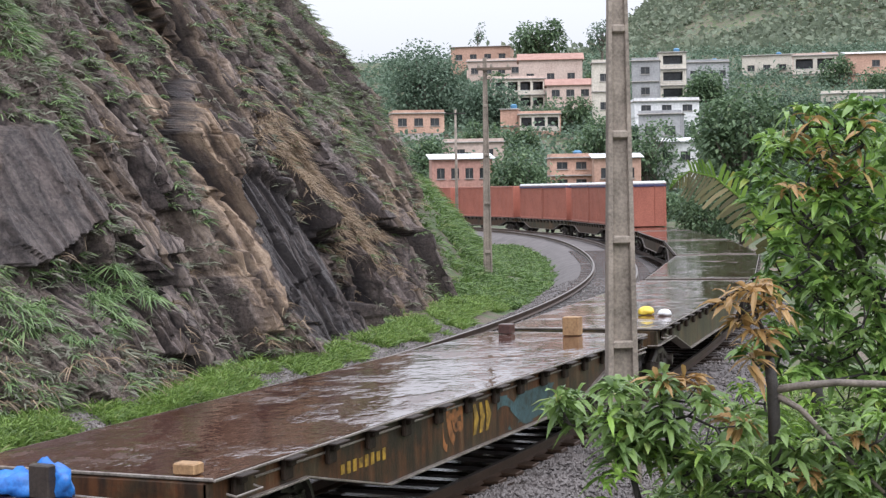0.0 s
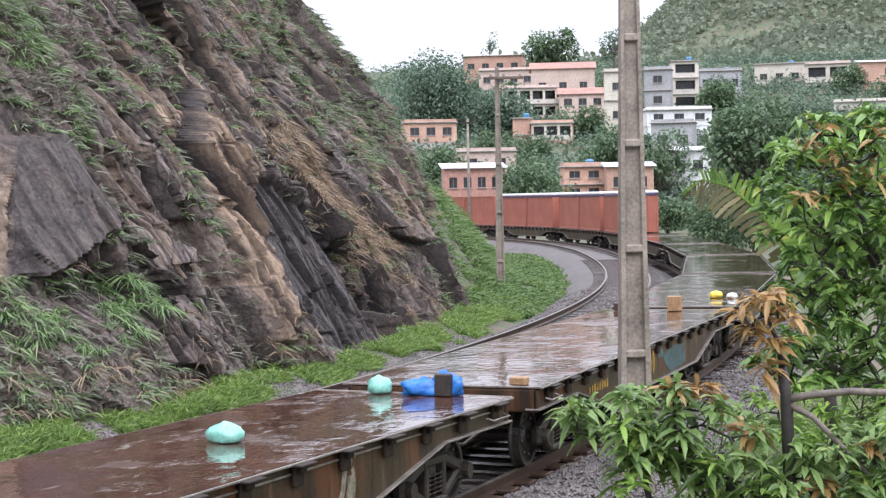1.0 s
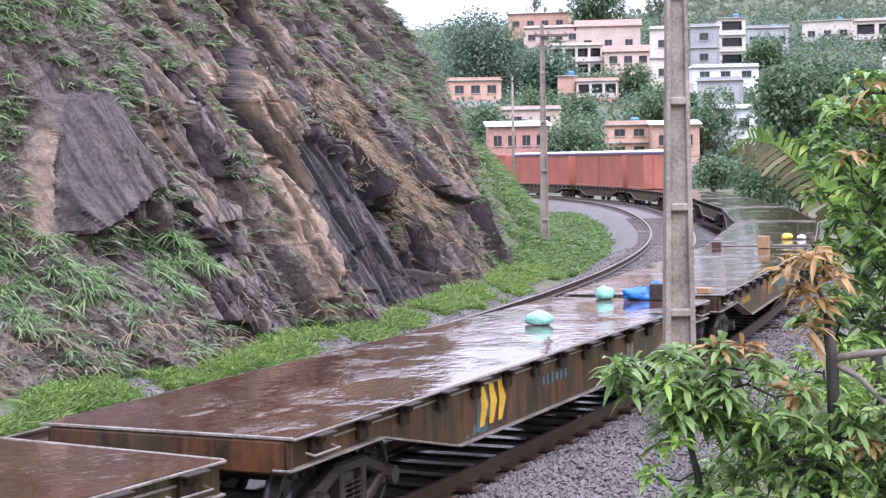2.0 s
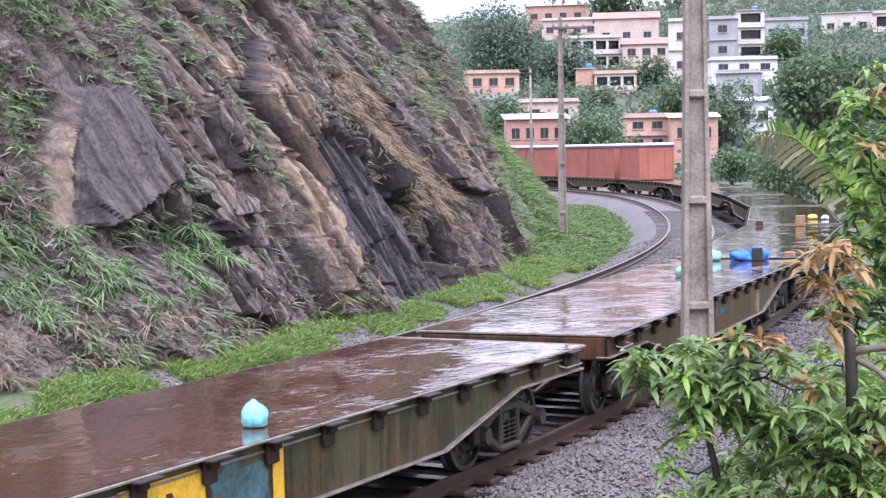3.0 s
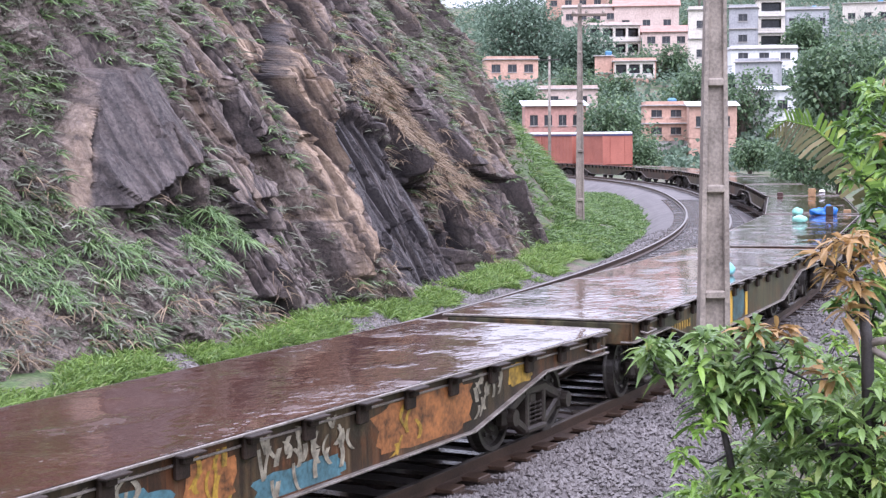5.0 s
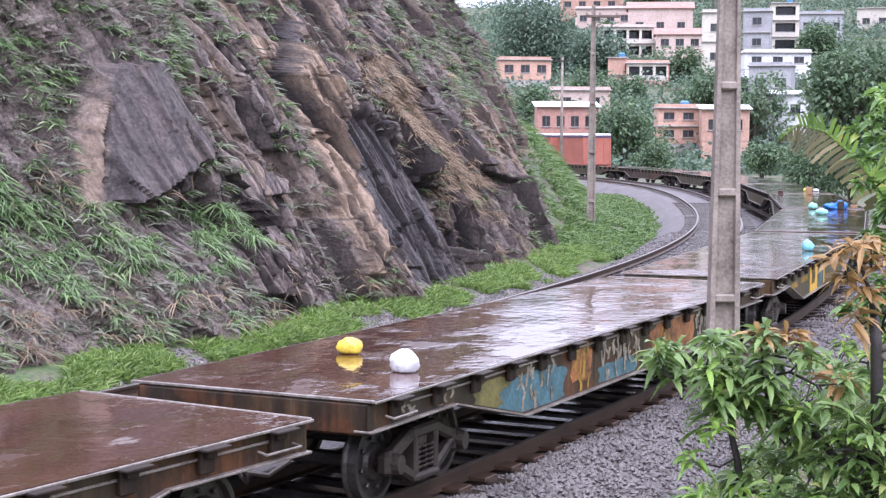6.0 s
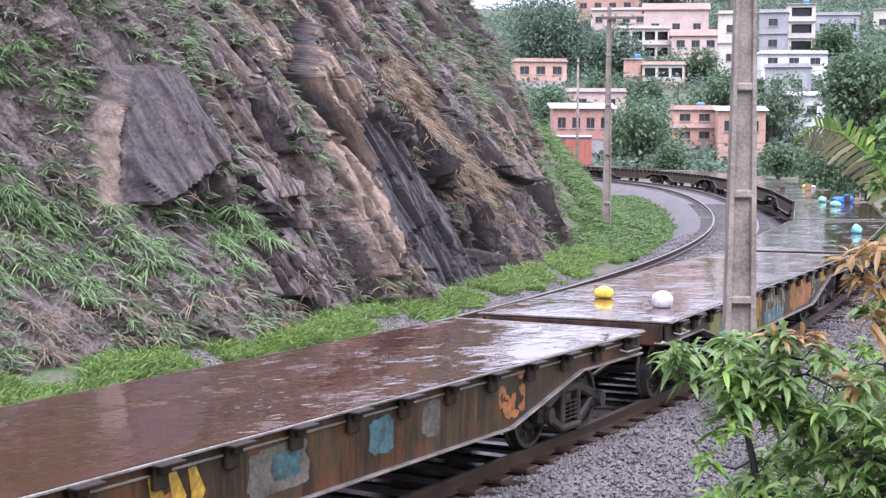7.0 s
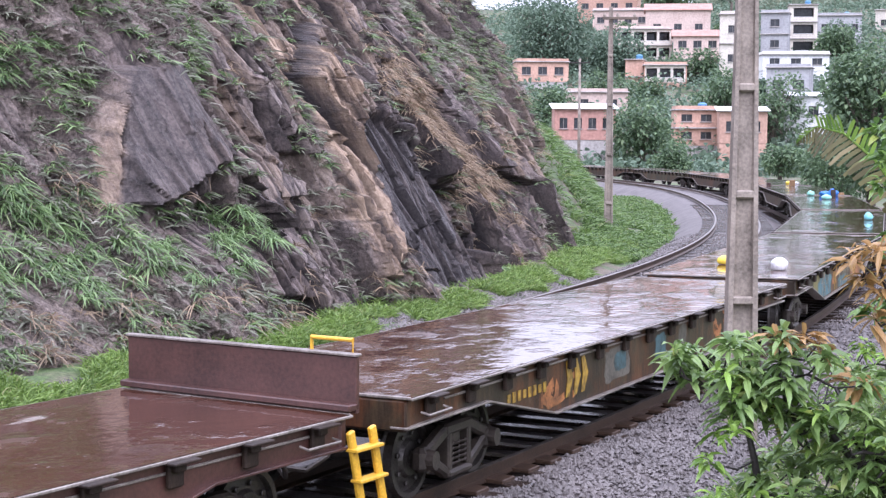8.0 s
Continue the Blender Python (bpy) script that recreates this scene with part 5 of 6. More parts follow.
# dry straw beside the black face and on a few ledges
sb, hb = np.concatenate([rng.uniform(9, 50, 9000), rng.uniform(27, 39, 3600)]), np.concatenate([rng.uniform(0.3, 14, 9000), rng.uniform(1.4, 6.8, 3600)])
n3 = np.array([noise.fractal(Vector((a * 0.45, b * 0.5, 8.0)), 1.0, 2.0, 3) for a, b in zip(sb, hb)])
straw = inside([(27.8, 4.9), (30.2, 5.9), (32.6, 5.4), (34.0, 3.9), (35.0, 2.6), (32.8, 1.7), (30.3, 2.6), (29.2, 3.5)], sb, hb, 0.7)
keep = (np.maximum.reduce([0.85 * straw, -0.02 + 0.42 * n3, 0.55 * inside([(9, 0.3), (9, 1.3), (14.5, 1.2), (17, 0.7), (17, 0.3)], sb, hb, 0.3)]) > rng.uniform(0, 1, len(sb))) & (np.maximum(bare_of(sb, hb), 0.8 * inside(SEAM, sb, hb, 0.2)) < 0.5)
p_, _m = rock_point(sb[keep], hb[keep])
blades("dry_grass", "dry straw-coloured grass hanging on the rock ledges", "grass", p_, np.tile([0.5, -0.4, 0.4], (len(p_), 1)), 11, 0.42, 0.024, M_DRY, 25, 0.9, 0.6)
# scrub and weeds where soil lies on the rock
sb, hb = rng.uniform(8, 54, 26000), rng.uniform(0.4, 13, 26000)
p_, m_ = rock_point(sb, hb)
n3 = np.array([noise.fractal(Vector((a * 0.7, b * 0.6, 2.0)), 1.0, 2.0, 3) for a, b in zip(sb, hb)])
keep = (m_[6] * (0.70 + 1.0 * n3) + 0.07 + 0.14 * (n3 > 0.3) + 0.15 * smoothstep(40, 46, sb) > rng.uniform(0, 1, len(sb))) & (np.maximum(bare_of(sb, hb), 0.9 * inside(SEAM, sb, hb, 0.2)) < 0.5)
p_, n3 = p_[keep], n3[keep]
blades("scrub", "grey-green scrubby plants over the rock face", "shrubs", p_, np.tile([0.5, -0.4, 0.5], (len(p_), 1)), 9, 0.26, 0.036, M_SCRUB, 26, 0.6, 0.9)
pick = (rng.random(len(p_)) < 0.46) & (n3 > -0.12)
blades("fresh_weeds", "fresh green weeds rooted in cracks of the rock", "weeds", p_[pick], np.tile([0.5, -0.4, 0.5], (int(pick.sum()), 1)), 13, 0.28, 0.032, M_REED, 27, 0.7, 0.9)
# weeds on the right of the line
s_, d_ = rng.uniform(-6, 26, 2600), 2.5 + np.abs(rng.normal(0, 2.2, 2600))
p_ = on_ground(s_, d_)
blades("trackside_grass", "patchy green grass beside the ballast", "grass", p_, np.tile(Z3, (len(p_), 1)), 7, 0.2, 0.02, M_GRASS, 28, 0.45, 0.5)


def twig_tree(name, label, trunk_pts, trunk_r, limbs, crowns, bark, seed):
    """A tree: tapered trunk, limbs, twigs out to each leaf whorl, and leaf crowns.
    crowns: (centres, leaves each, length, width, material, part label)."""
    tree = thing(name, label, "tree")
    part("trunk", Geo().tube(trunk_pts, trunk_r, 10), bark, tree, smooth=True)
    joints = [Vector(p) for p in trunk_pts]
    for pts, r, mt in limbs:
        part("limb", Geo().tube(pts, r, 8), mt, tree, smooth=True)
        for a, b in zip(pts[:-1], pts[1:]):
            joints += [Vector(a).lerp(Vector(b), t) for t in (0.33, 0.66, 1.0)]
    twigs = Geo()
    rnd = random.Random(seed)
    for i, (centres, n, ln, wd, mt, lab) in enumerate(crowns):
        for c in centres:
            cv = Vector(c)
            j = min(joints, key=lambda p: (p - cv).length + 0.8 * max(0, p.z - cv.z))
            mid = j.lerp(cv, 0.5) + Vector((rnd.uniform(-0.05, 0.05), rnd.uniform(-0.05, 0.05), -0.06))
            twigs.tube([tuple(j), tuple(mid), c], [0.014, 0.010, 0.005], 5)
            joints.append(mid)
        b, w = whorls(centres, n, seed + i)
        part("crown", leaf_mesh("crown", b, w, ln, wd, mt, seed + 50 + i), mt, tree, lab)
    tagged(part("twig_work", twigs, bark, tree), kind="stuff")
    return tree


def spread_points(x, y, z, n, seed, gap):
    """Points spread in a box with a least gap."""
    rnd, out = random.Random(seed), []
    for _ in range(n * 30):
        p = (rnd.uniform(*x), rnd.uniform(*y), rnd.uniform(*z))
        if all((p[0] - o[0]) ** 2 + (p[1] - o[1]) ** 2 + (p[2] - o[2]) ** 2 > gap * gap for o in out):
            out.append(p)
        if len(out) >= n:
            break
    return out


low_left = spread_points((0.75, 2.15), (12.6, 13.3), (1.28, 1.98), 40, 1, 0.13)
low_left = [p for p in low_left if p[2] < 1.55 + 0.45 * min(1, (p[0] - 0.6) / 0.6) and p[2] > 1.75 - 0.6 * (p[0] - 0.6)]
low_mid = spread_points((1.5, 3.8), (12.5, 13.6), (0.3, 1.62), 95, 2, 0.17)
copper = [(2.31, 12.69, 2.60), (2.45, 12.6, 2.68), (2.58, 12.65, 2.70), (2.68, 12.62, 2.54), (2.39, 12.68, 2.44), (2.54, 12.65, 2.34), (2.48, 12.66, 2.13), (1.75, 12.8, 1.95), (1.95, 12.86, 1.93), (2.05, 12.8, 1.88), (3.3, 12.6, 1.45), (2.35, 12.7, 1.6), (2.9, 12.6, 1.2)]
fork = (2.66, 12.72, 1.86)
twig_tree(
    "mango_tree", "young mango tree with drooping glossy leaves and copper-red shoots",
    [(2.74, 12.74, -0.9), (2.70, 12.72, 0.3), (2.68, 12.72, 1.2), fork, (2.63, 12.72, 2.12)], [0.066, 0.06, 0.055, 0.052, 0.042],
    [([fork, (2.85, 12.66, 1.90), (3.15, 12.61, 1.93), (3.52, 12.51, 1.92), (4.1, 12.4, 1.95)], [0.035, 0.032, 0.03, 0.03, 0.02], M_LIMB),
     ([(2.68, 12.71, 1.82), (2.86, 12.66, 1.72), (3.02, 12.65, 1.55), (3.31, 12.57, 1.24), (3.5, 12.5, 1.05)], [0.03, 0.026, 0.024, 0.02, 0.016], M_LIMB),
     ([(2.63, 12.72, 2.1), (2.60, 12.7, 2.3), (2.50, 12.68, 2.55)], [0.03, 0.02, 0.012], M_BARK),
     ([(2.68, 12.72, 0.6), (2.2, 12.85, 1.15), (1.75, 12.95, 1.35), (1.3, 12.95, 1.55)], [0.04, 0.03, 0.024, 0.014], M_BARK),
     ([(2.68, 12.72, 0.9), (2.2, 13.1, 1.2), (1.7, 13.1, 1.25)], [0.03, 0.022, 0.012], M_BARK),
     ([(1.75, 13.1, -0.9), (1.72, 13.0, 0.2), (1.60, 13.0, 0.9), (1.45, 12.95, 1.5)], [0.045, 0.04, 0.03, 0.018], M_BARK)],
    [(low_left, 22, 0.25, 0.068, M_MANGO, "glossy drooping green leaves"), (low_mid, 17, 0.24, 0.066, M_MANGO, "glossy drooping green leaves"),
     (spread_points((1.2, 3.8), (12.3, 12.9), (0.5, 1.75), 34, 5, 0.2), 15, 0.21, 0.056, M_LIME, "fresh pale green leaves"), (spread_points((2.2, 3.9), (12.35, 12.62), (0.35, 1.5), 46, 25, 0.2), 17, 0.22, 0.062, M_MANGO, "glossy drooping green leaves"), (copper, 20, 0.23, 0.058, M_YOUNG, "hanging copper-red young leaves")],
    M_BARK, 71)
up_pts = [p for p in spread_points((3.05, 5.2), (14.6, 16.2), (1.6, 4.25), 190, 6, 0.20) if p[2] < 3.3 + 1.2 * min(1, max(0, (p[0] - 2.9) / 0.7)) - 0.25 * max(0, p[0] - 3.9)]
twig_tree(
    "leafy_tree", "dense dark-leaved tree with yellowish new shoots at the top", [(4.5, 15.6, -0.9), (4.45, 15.5, 0.8), (4.3, 15.4, 2.2), (3.9, 15.3, 3.4), (3.6, 15.3, 4.0)], [0.10, 0.09, 0.07, 0.04, 0.02],
    [([(4.3, 15.4, 2.2), (3.9, 15.2, 2.6), (3.5, 15.1, 2.9)], [0.04, 0.03, 0.015], M_BARK), ([(4.35, 15.4, 1.8), (4.8, 15.2, 2.6), (5.1, 15.0, 3.4)], [0.05, 0.035, 0.02], M_BARK), ([(4.45, 15.5, 1.2), (3.9, 15.3, 1.7), (3.5, 15.2, 1.9)], [0.04, 0.03, 0.015], M_BARK)],
    [(up_pts, 22, 0.20, 0.078, M_DENSE, "dark glossy leaves"), (spread_points((3.1, 4.6), (14.5, 15.0), (3.1, 4.2), 34, 8, 0.16), 12, 0.22, 0.06, M_LIME, "yellowish young leaves"), (spread_points((3.2, 4.4), (14.4, 14.9), (2.0, 3.2), 22, 9, 0.2), 9, 0.2, 0.07, M_MANGO, "mid-green leaves"),
     (spread_points((3.15, 3.9), (14.4, 14.8), (3.4, 4.15), 10, 10, 0.2), 9, 0.2, 0.05, M_YOUNG, "copper young leaves")],
    M_BARK, 90)


shrub_pts = [p for p in spread_points((1.9, 4.4), (14.0, 15.2), (-0.4, 1.75), 190, 15, 0.19) if p[2] < 0.5 + 1.2 * min(1.0, (p[0] - 1.8) / 0.8)]
twig_tree(
    "trackside_shrub", "loose yellowish-green shrub growing beside the ballast", [(3.1, 14.6, -1.0), (3.08, 14.6, 0.0), (3.0, 14.6, 0.9)], [0.04, 0.03, 0.012],
    [([(3.1, 14.6, -0.6), (2.6, 14.5, 0.2), (2.3, 14.5, 0.8)], [0.025, 0.018, 0.008], M_BARK), ([(3.1, 14.6, -0.6), (3.6, 14.6, 0.3), (3.9, 14.7, 1.1)], [0.025, 0.018, 0.008], M_BARK)],
    [(shrub_pts[:110], 20, 0.15, 0.042, M_LIME, "yellowish-green leaves"), (shrub_pts[110:], 20, 0.17, 0.045, M_MANGO, "mid-green leaves")], M_BARK, 130)


def banana_plant():
    plant = thing("banana_plant", "banana plant with a torn drooping leaf browned at its hanging edge", "banana plant")
    part("stem", Geo().tube([(4.5, 18.7, -0.9), (4.45, 18.6, 0.6), (4.30, 18.55, 2.2)], [0.10, 0.085, 0.05], 12), M_BARK, plant, smooth=True)
    dry = leafy("dead_banana_leaf", (0.07, 0.06, 0.025), (0.17, 0.16, 0.06), (0.34, 0.28, 0.15), 0.7)
    ribs = [([(4.30, 18.55, 2.2), (3.95, 18.6, 2.85), (3.6, 18.64, 3.32), (3.25, 18.7, 3.62), (2.95, 18.75, 3.70), (2.72, 18.78, 3.52)], 0.34, M_LIME, True),
            ([(4.30, 18.5, 2.2), (4.18, 18.4, 2.8), (4.05, 18.3, 3.25), (3.9, 18.2, 3.45)], 0.42, M_LIME, False),
            ([(4.30, 18.5, 2.2), (4.5, 18.4, 3.0), (4.75, 18.3, 3.6), (5.1, 18.2, 3.9)], 0.45, M_LIME, False)]
    for pts, half, mt, torn in ribs:
        part("leaf_rib", Geo().tube(pts, [0.028, 0.024, 0.02, 0.014, 0.01, 0.006][:len(pts)], 6), M_LIME, plant)
        P = [Vector(p) for p in pts]
        up_g, dn_g = Geo(), Geo()
        n = 34
        for i in range(n):
            t = (i + 0.5) / n * (len(P) - 1)
            k = min(int(t), len(P) - 2)
            c = P[k].lerp(P[k + 1], t - k)
            d = (P[k + 1] - P[k]).normalized()
            w = half * math.sin(math.pi * min(1, 0.12 + 0.9 * i / n)) ** 0.7
            rnd = random.Random(i)
            for sgn, g in ((1, up_g), (-1, dn_g)):
                out = (Vector((0.35, -0.5, 0.75)) if sgn > 0 else Vector((-0.42, -0.45, -0.75))) if torn else Vector((-0.8 * sgn, -0.45, -0.25 + 0.15 * sgn))
                out = (out - out.dot(d) * d).normalized() + d * 0.45
                hang = Vector((0, 0, -1))
                a = d * (0.47 * (P[k + 1] - P[k]).length * (len(P) - 1) / n * (0.8 if torn else 1.08))
                ln = w * (rnd.uniform(0.7, 1.1) if torn else 1.0)
                m1 = c + out * ln * 0.55 + hang * 0.04
                e1 = c + out * ln + hang * ln * (0.35 if sgn < 0 or torn else 0.2)
                g.add([tuple(v) for v in (c - a, c + a, m1 + a, m1 - a, e1 + a * 0.7, e1 - a * 0.7)], [(0, 1, 2, 3), (3, 2, 4, 5)])
        blade = part("leaf_blade", up_g.mesh("leaf_blade", mt), mt, plant, "green ribbed leaf blade")
        part("leaf_blade", dn_g.mesh("leaf_blade", dry if torn else mt), mt, plant, "brown tattered hanging half" if torn else "")
    return plant


banana_plant()


def crown_tree(label, x, y, w, h, base_z, mat, seed, leaf=0.35, n=2600, lobes=14, category="tree"):
    """A farther tree: trunk, limbs, and a crown of many leaf sprays in uneven lobes with gaps."""
    rg = np.random.default_rng(seed)
    gz = float(ground_z(x, y)[0])
    tree = thing("tree", label, category, at=pose(x, y, 0))
    zc = base_z + h * 0.55
    part("trunk", Geo().tube([(0, 0, gz - 0.3), (0.1, 0, (gz + zc) / 2), (0, 0, zc)], [w * 0.035 + 0.06, w * 0.03 + 0.04, 0.05], 8), M_LIMB, tree, smooth=True)
    cs = rg.uniform(-1, 1, (lobes, 3))
    cs /= np.maximum(1, np.linalg.norm(cs, axis=1, keepdims=True))
    cs = cs * [w * 0.34, w * 0.30, h * 0.34] + [0, 0, base_z + h * 0.5]
    r = rg.uniform(0.16, 0.27, lobes) * min(w, h * 1.2)
    for c in cs:
        limb = Geo().tube([(0, 0, (gz + zc) / 2 + 0.3 * (zc - gz) * rg.random()), tuple(c * [0.5, 0.5, 1] - [0, 0, 0.15 * h]), tuple(c)], [0.02 * w, 0.012 * w, 0.004 * w], 5)
        part("limb", limb, M_LIMB, tree)
    k = rg.integers(0, lobes, n)
    dirs = rg.normal(0, 1, (n, 3))
    dirs /= np.linalg.norm(dirs, axis=1, keepdims=True)
    pts = cs[k] + dirs * (r[k] * rg.uniform(0.55, 1.12, n))[:, None]
    way = dirs * [1, 1, 0.7] + rg.normal(0, 0.6, (n, 3))
    part("crown", leaf_mesh("crown", pts, way, leaf, leaf * 0.62, mat, seed + 1, 0.3), mat, tree)
    return tree


crown_tree("tall airy green tree behind the train", 14.9, 78.0, 5.6, 8.6, 0.2, M_CROWN, 101, 0.30, 6500, 26)
crown_tree("rounded green bush beside the track", 15.8, 92.0, 4.4, 3.6, 0.2, M_CROWN, 102, 0.28, 2600, 14, "bush")
crown_tree("rounded green bush beside the track", 17.5, 104.0, 5.2, 4.4, 0.2, M_CROWN, 103, 0.3, 2600, 14, "bush")
crown_tree("large haze-paled green tree on the hillside", -2.4, 272.0, 17.0, 17.0, 12.5, M_CROWN_HAZED, 104, 0.7, 7000, 34)
crown_tree("large haze-paled green tree on the hillside", 8.0, 266.0, 13.0, 12.0, 10.5, M_CROWN_HAZED, 105, 0.7, 5000, 26)
crown_tree("round dark tree on the ridge", 22.0, 340.0, 13.0, 7.5, 31.5, M_CROWN, 106, 0.85, 2600, 18)
crown_tree("dark green tree below the houses", 9.2, 178.0, 9.0, 9.5, -0.5, M_CROWN, 107, 0.55, 2600, 18)
crown_tree("dark green tree below the houses", 21.5, 214.0, 9.5, 9.0, 4.0, M_CROWN, 108, 0.55, 2800, 18)
crown_tree("dark green tree below the houses", 25.5, 196.0, 10.0, 11.5, 1.5, M_CROWN, 109, 0.55, 2600, 18)
crown_tree("green tree beside the low sheds", -2.2, 205.0, 7.0, 8.0, 2.5, M_CROWN, 110, 0.55, 1800, 14)
crown_tree("green tree between the houses", 20.5, 258.0, 10.0, 7.5, 11.0, M_CROWN, 111, 0.7, 2000, 14)
crown_tree("green tree between the houses", 44.0, 262.0, 7.0, 6.0, 16.0, M_CROWN, 112, 0.7, 1600, 12)
crown_tree("green trees on the slope", 42.0, 150.0, 9.0, 10.0, 0.0, M_CROWN, 113, 0.5, 2600, 16)
crown_tree("green trees on the slope", 37.0, 132.0, 7.0, 6.0, 0.5, M_CROWN, 114, 0.5, 2400, 16)
crown_tree("green hedge bush beside the line", 10.5, 162.0, 7.0, 3.4, 0.0, M_CROWN, 115, 0.4, 1800, 12, "bush")
crown_tree("green hedge bush beside the line", 20.5, 152.0, 5.0, 3.0, 0.0, M_CROWN, 116, 0.4, 1600, 12, "bush")
crown_tree("green tree on the slope", 26.0, 120.0, 6.0, 5.0, 0.2, M_CROWN, 117, 0.42, 2200, 14)
crown_tree("thin tall bare tree on the ridge", 8.4, 352.0, 4.5, 7.0, 34.0, M_CROWN_HAZED, 118, 0.6, 160, 7)
crown_tree("thin tree beside the white house", 36.0, 350.0, 8.0, 8.0, 33.0, M_CROWN_HAZED, 119, 0.6, 700, 12)

# ---------------------------------------------------------------- houses on the hillside
M_BRICK = plain("raw_brick", (0.42, 0.245, 0.18), (0.58, 0.375, 0.29), 0.8, 0, 0.4, 3.0, rand=0.12)
M_PINK = plain("pinkish_render", (0.47, 0.345, 0.295), (0.68, 0.54, 0.475), 0.8, 0, 0.3, 3.0, rand=0.1)
M_CREAM = plain("cream_render", (0.50, 0.45, 0.38), (0.68, 0.63, 0.55), 0.8, 0, 0.3, 3.0, rand=0.08)
M_GREY = plain("grey_render", (0.26, 0.26, 0.27), (0.42, 0.42, 0.43), 0.8, 0, 0.3, 3.0, rand=0.12)
M_WHITE = plain("white_render", (0.62, 0.62, 0.64), (0.80, 0.80, 0.80), 0.8, 0, 0.3, 3.0)
M_REDWALL = plain("red_washed_wall", (0.38, 0.19, 0.15), (0.52, 0.30, 0.25), 0.8, 0, 0.4, 3.0)
M_TILE = plain("clay_roof_tiles", (0.25, 0.125, 0.095), (0.40, 0.235, 0.19), 0.75, 0, 0.7, 4.0)
M_SLAB = plain("stained_concrete_slab", (0.26, 0.235, 0.22), (0.46, 0.43, 0.41), 0.8, 0, 0.5, 4.0)
M_SHEET = plain("pale_roof_sheet", (0.55, 0.55, 0.56), (0.74, 0.74, 0.75), 0.5, 0, 0.5, 4.0)
M_PANE = plain("dark_window_glass", (0.02, 0.022, 0.025), (0.06, 0.065, 0.07), 0.12, 0, 0.8, 4.0)
M_FRAME = plain("dull_window_frame", (0.10, 0.09, 0.08), (0.24, 0.22, 0.20), 0.6)
M_TANK = plain("blue_water_tank", (0.05, 0.16, 0.30), (0.10, 0.26, 0.42), 0.5)


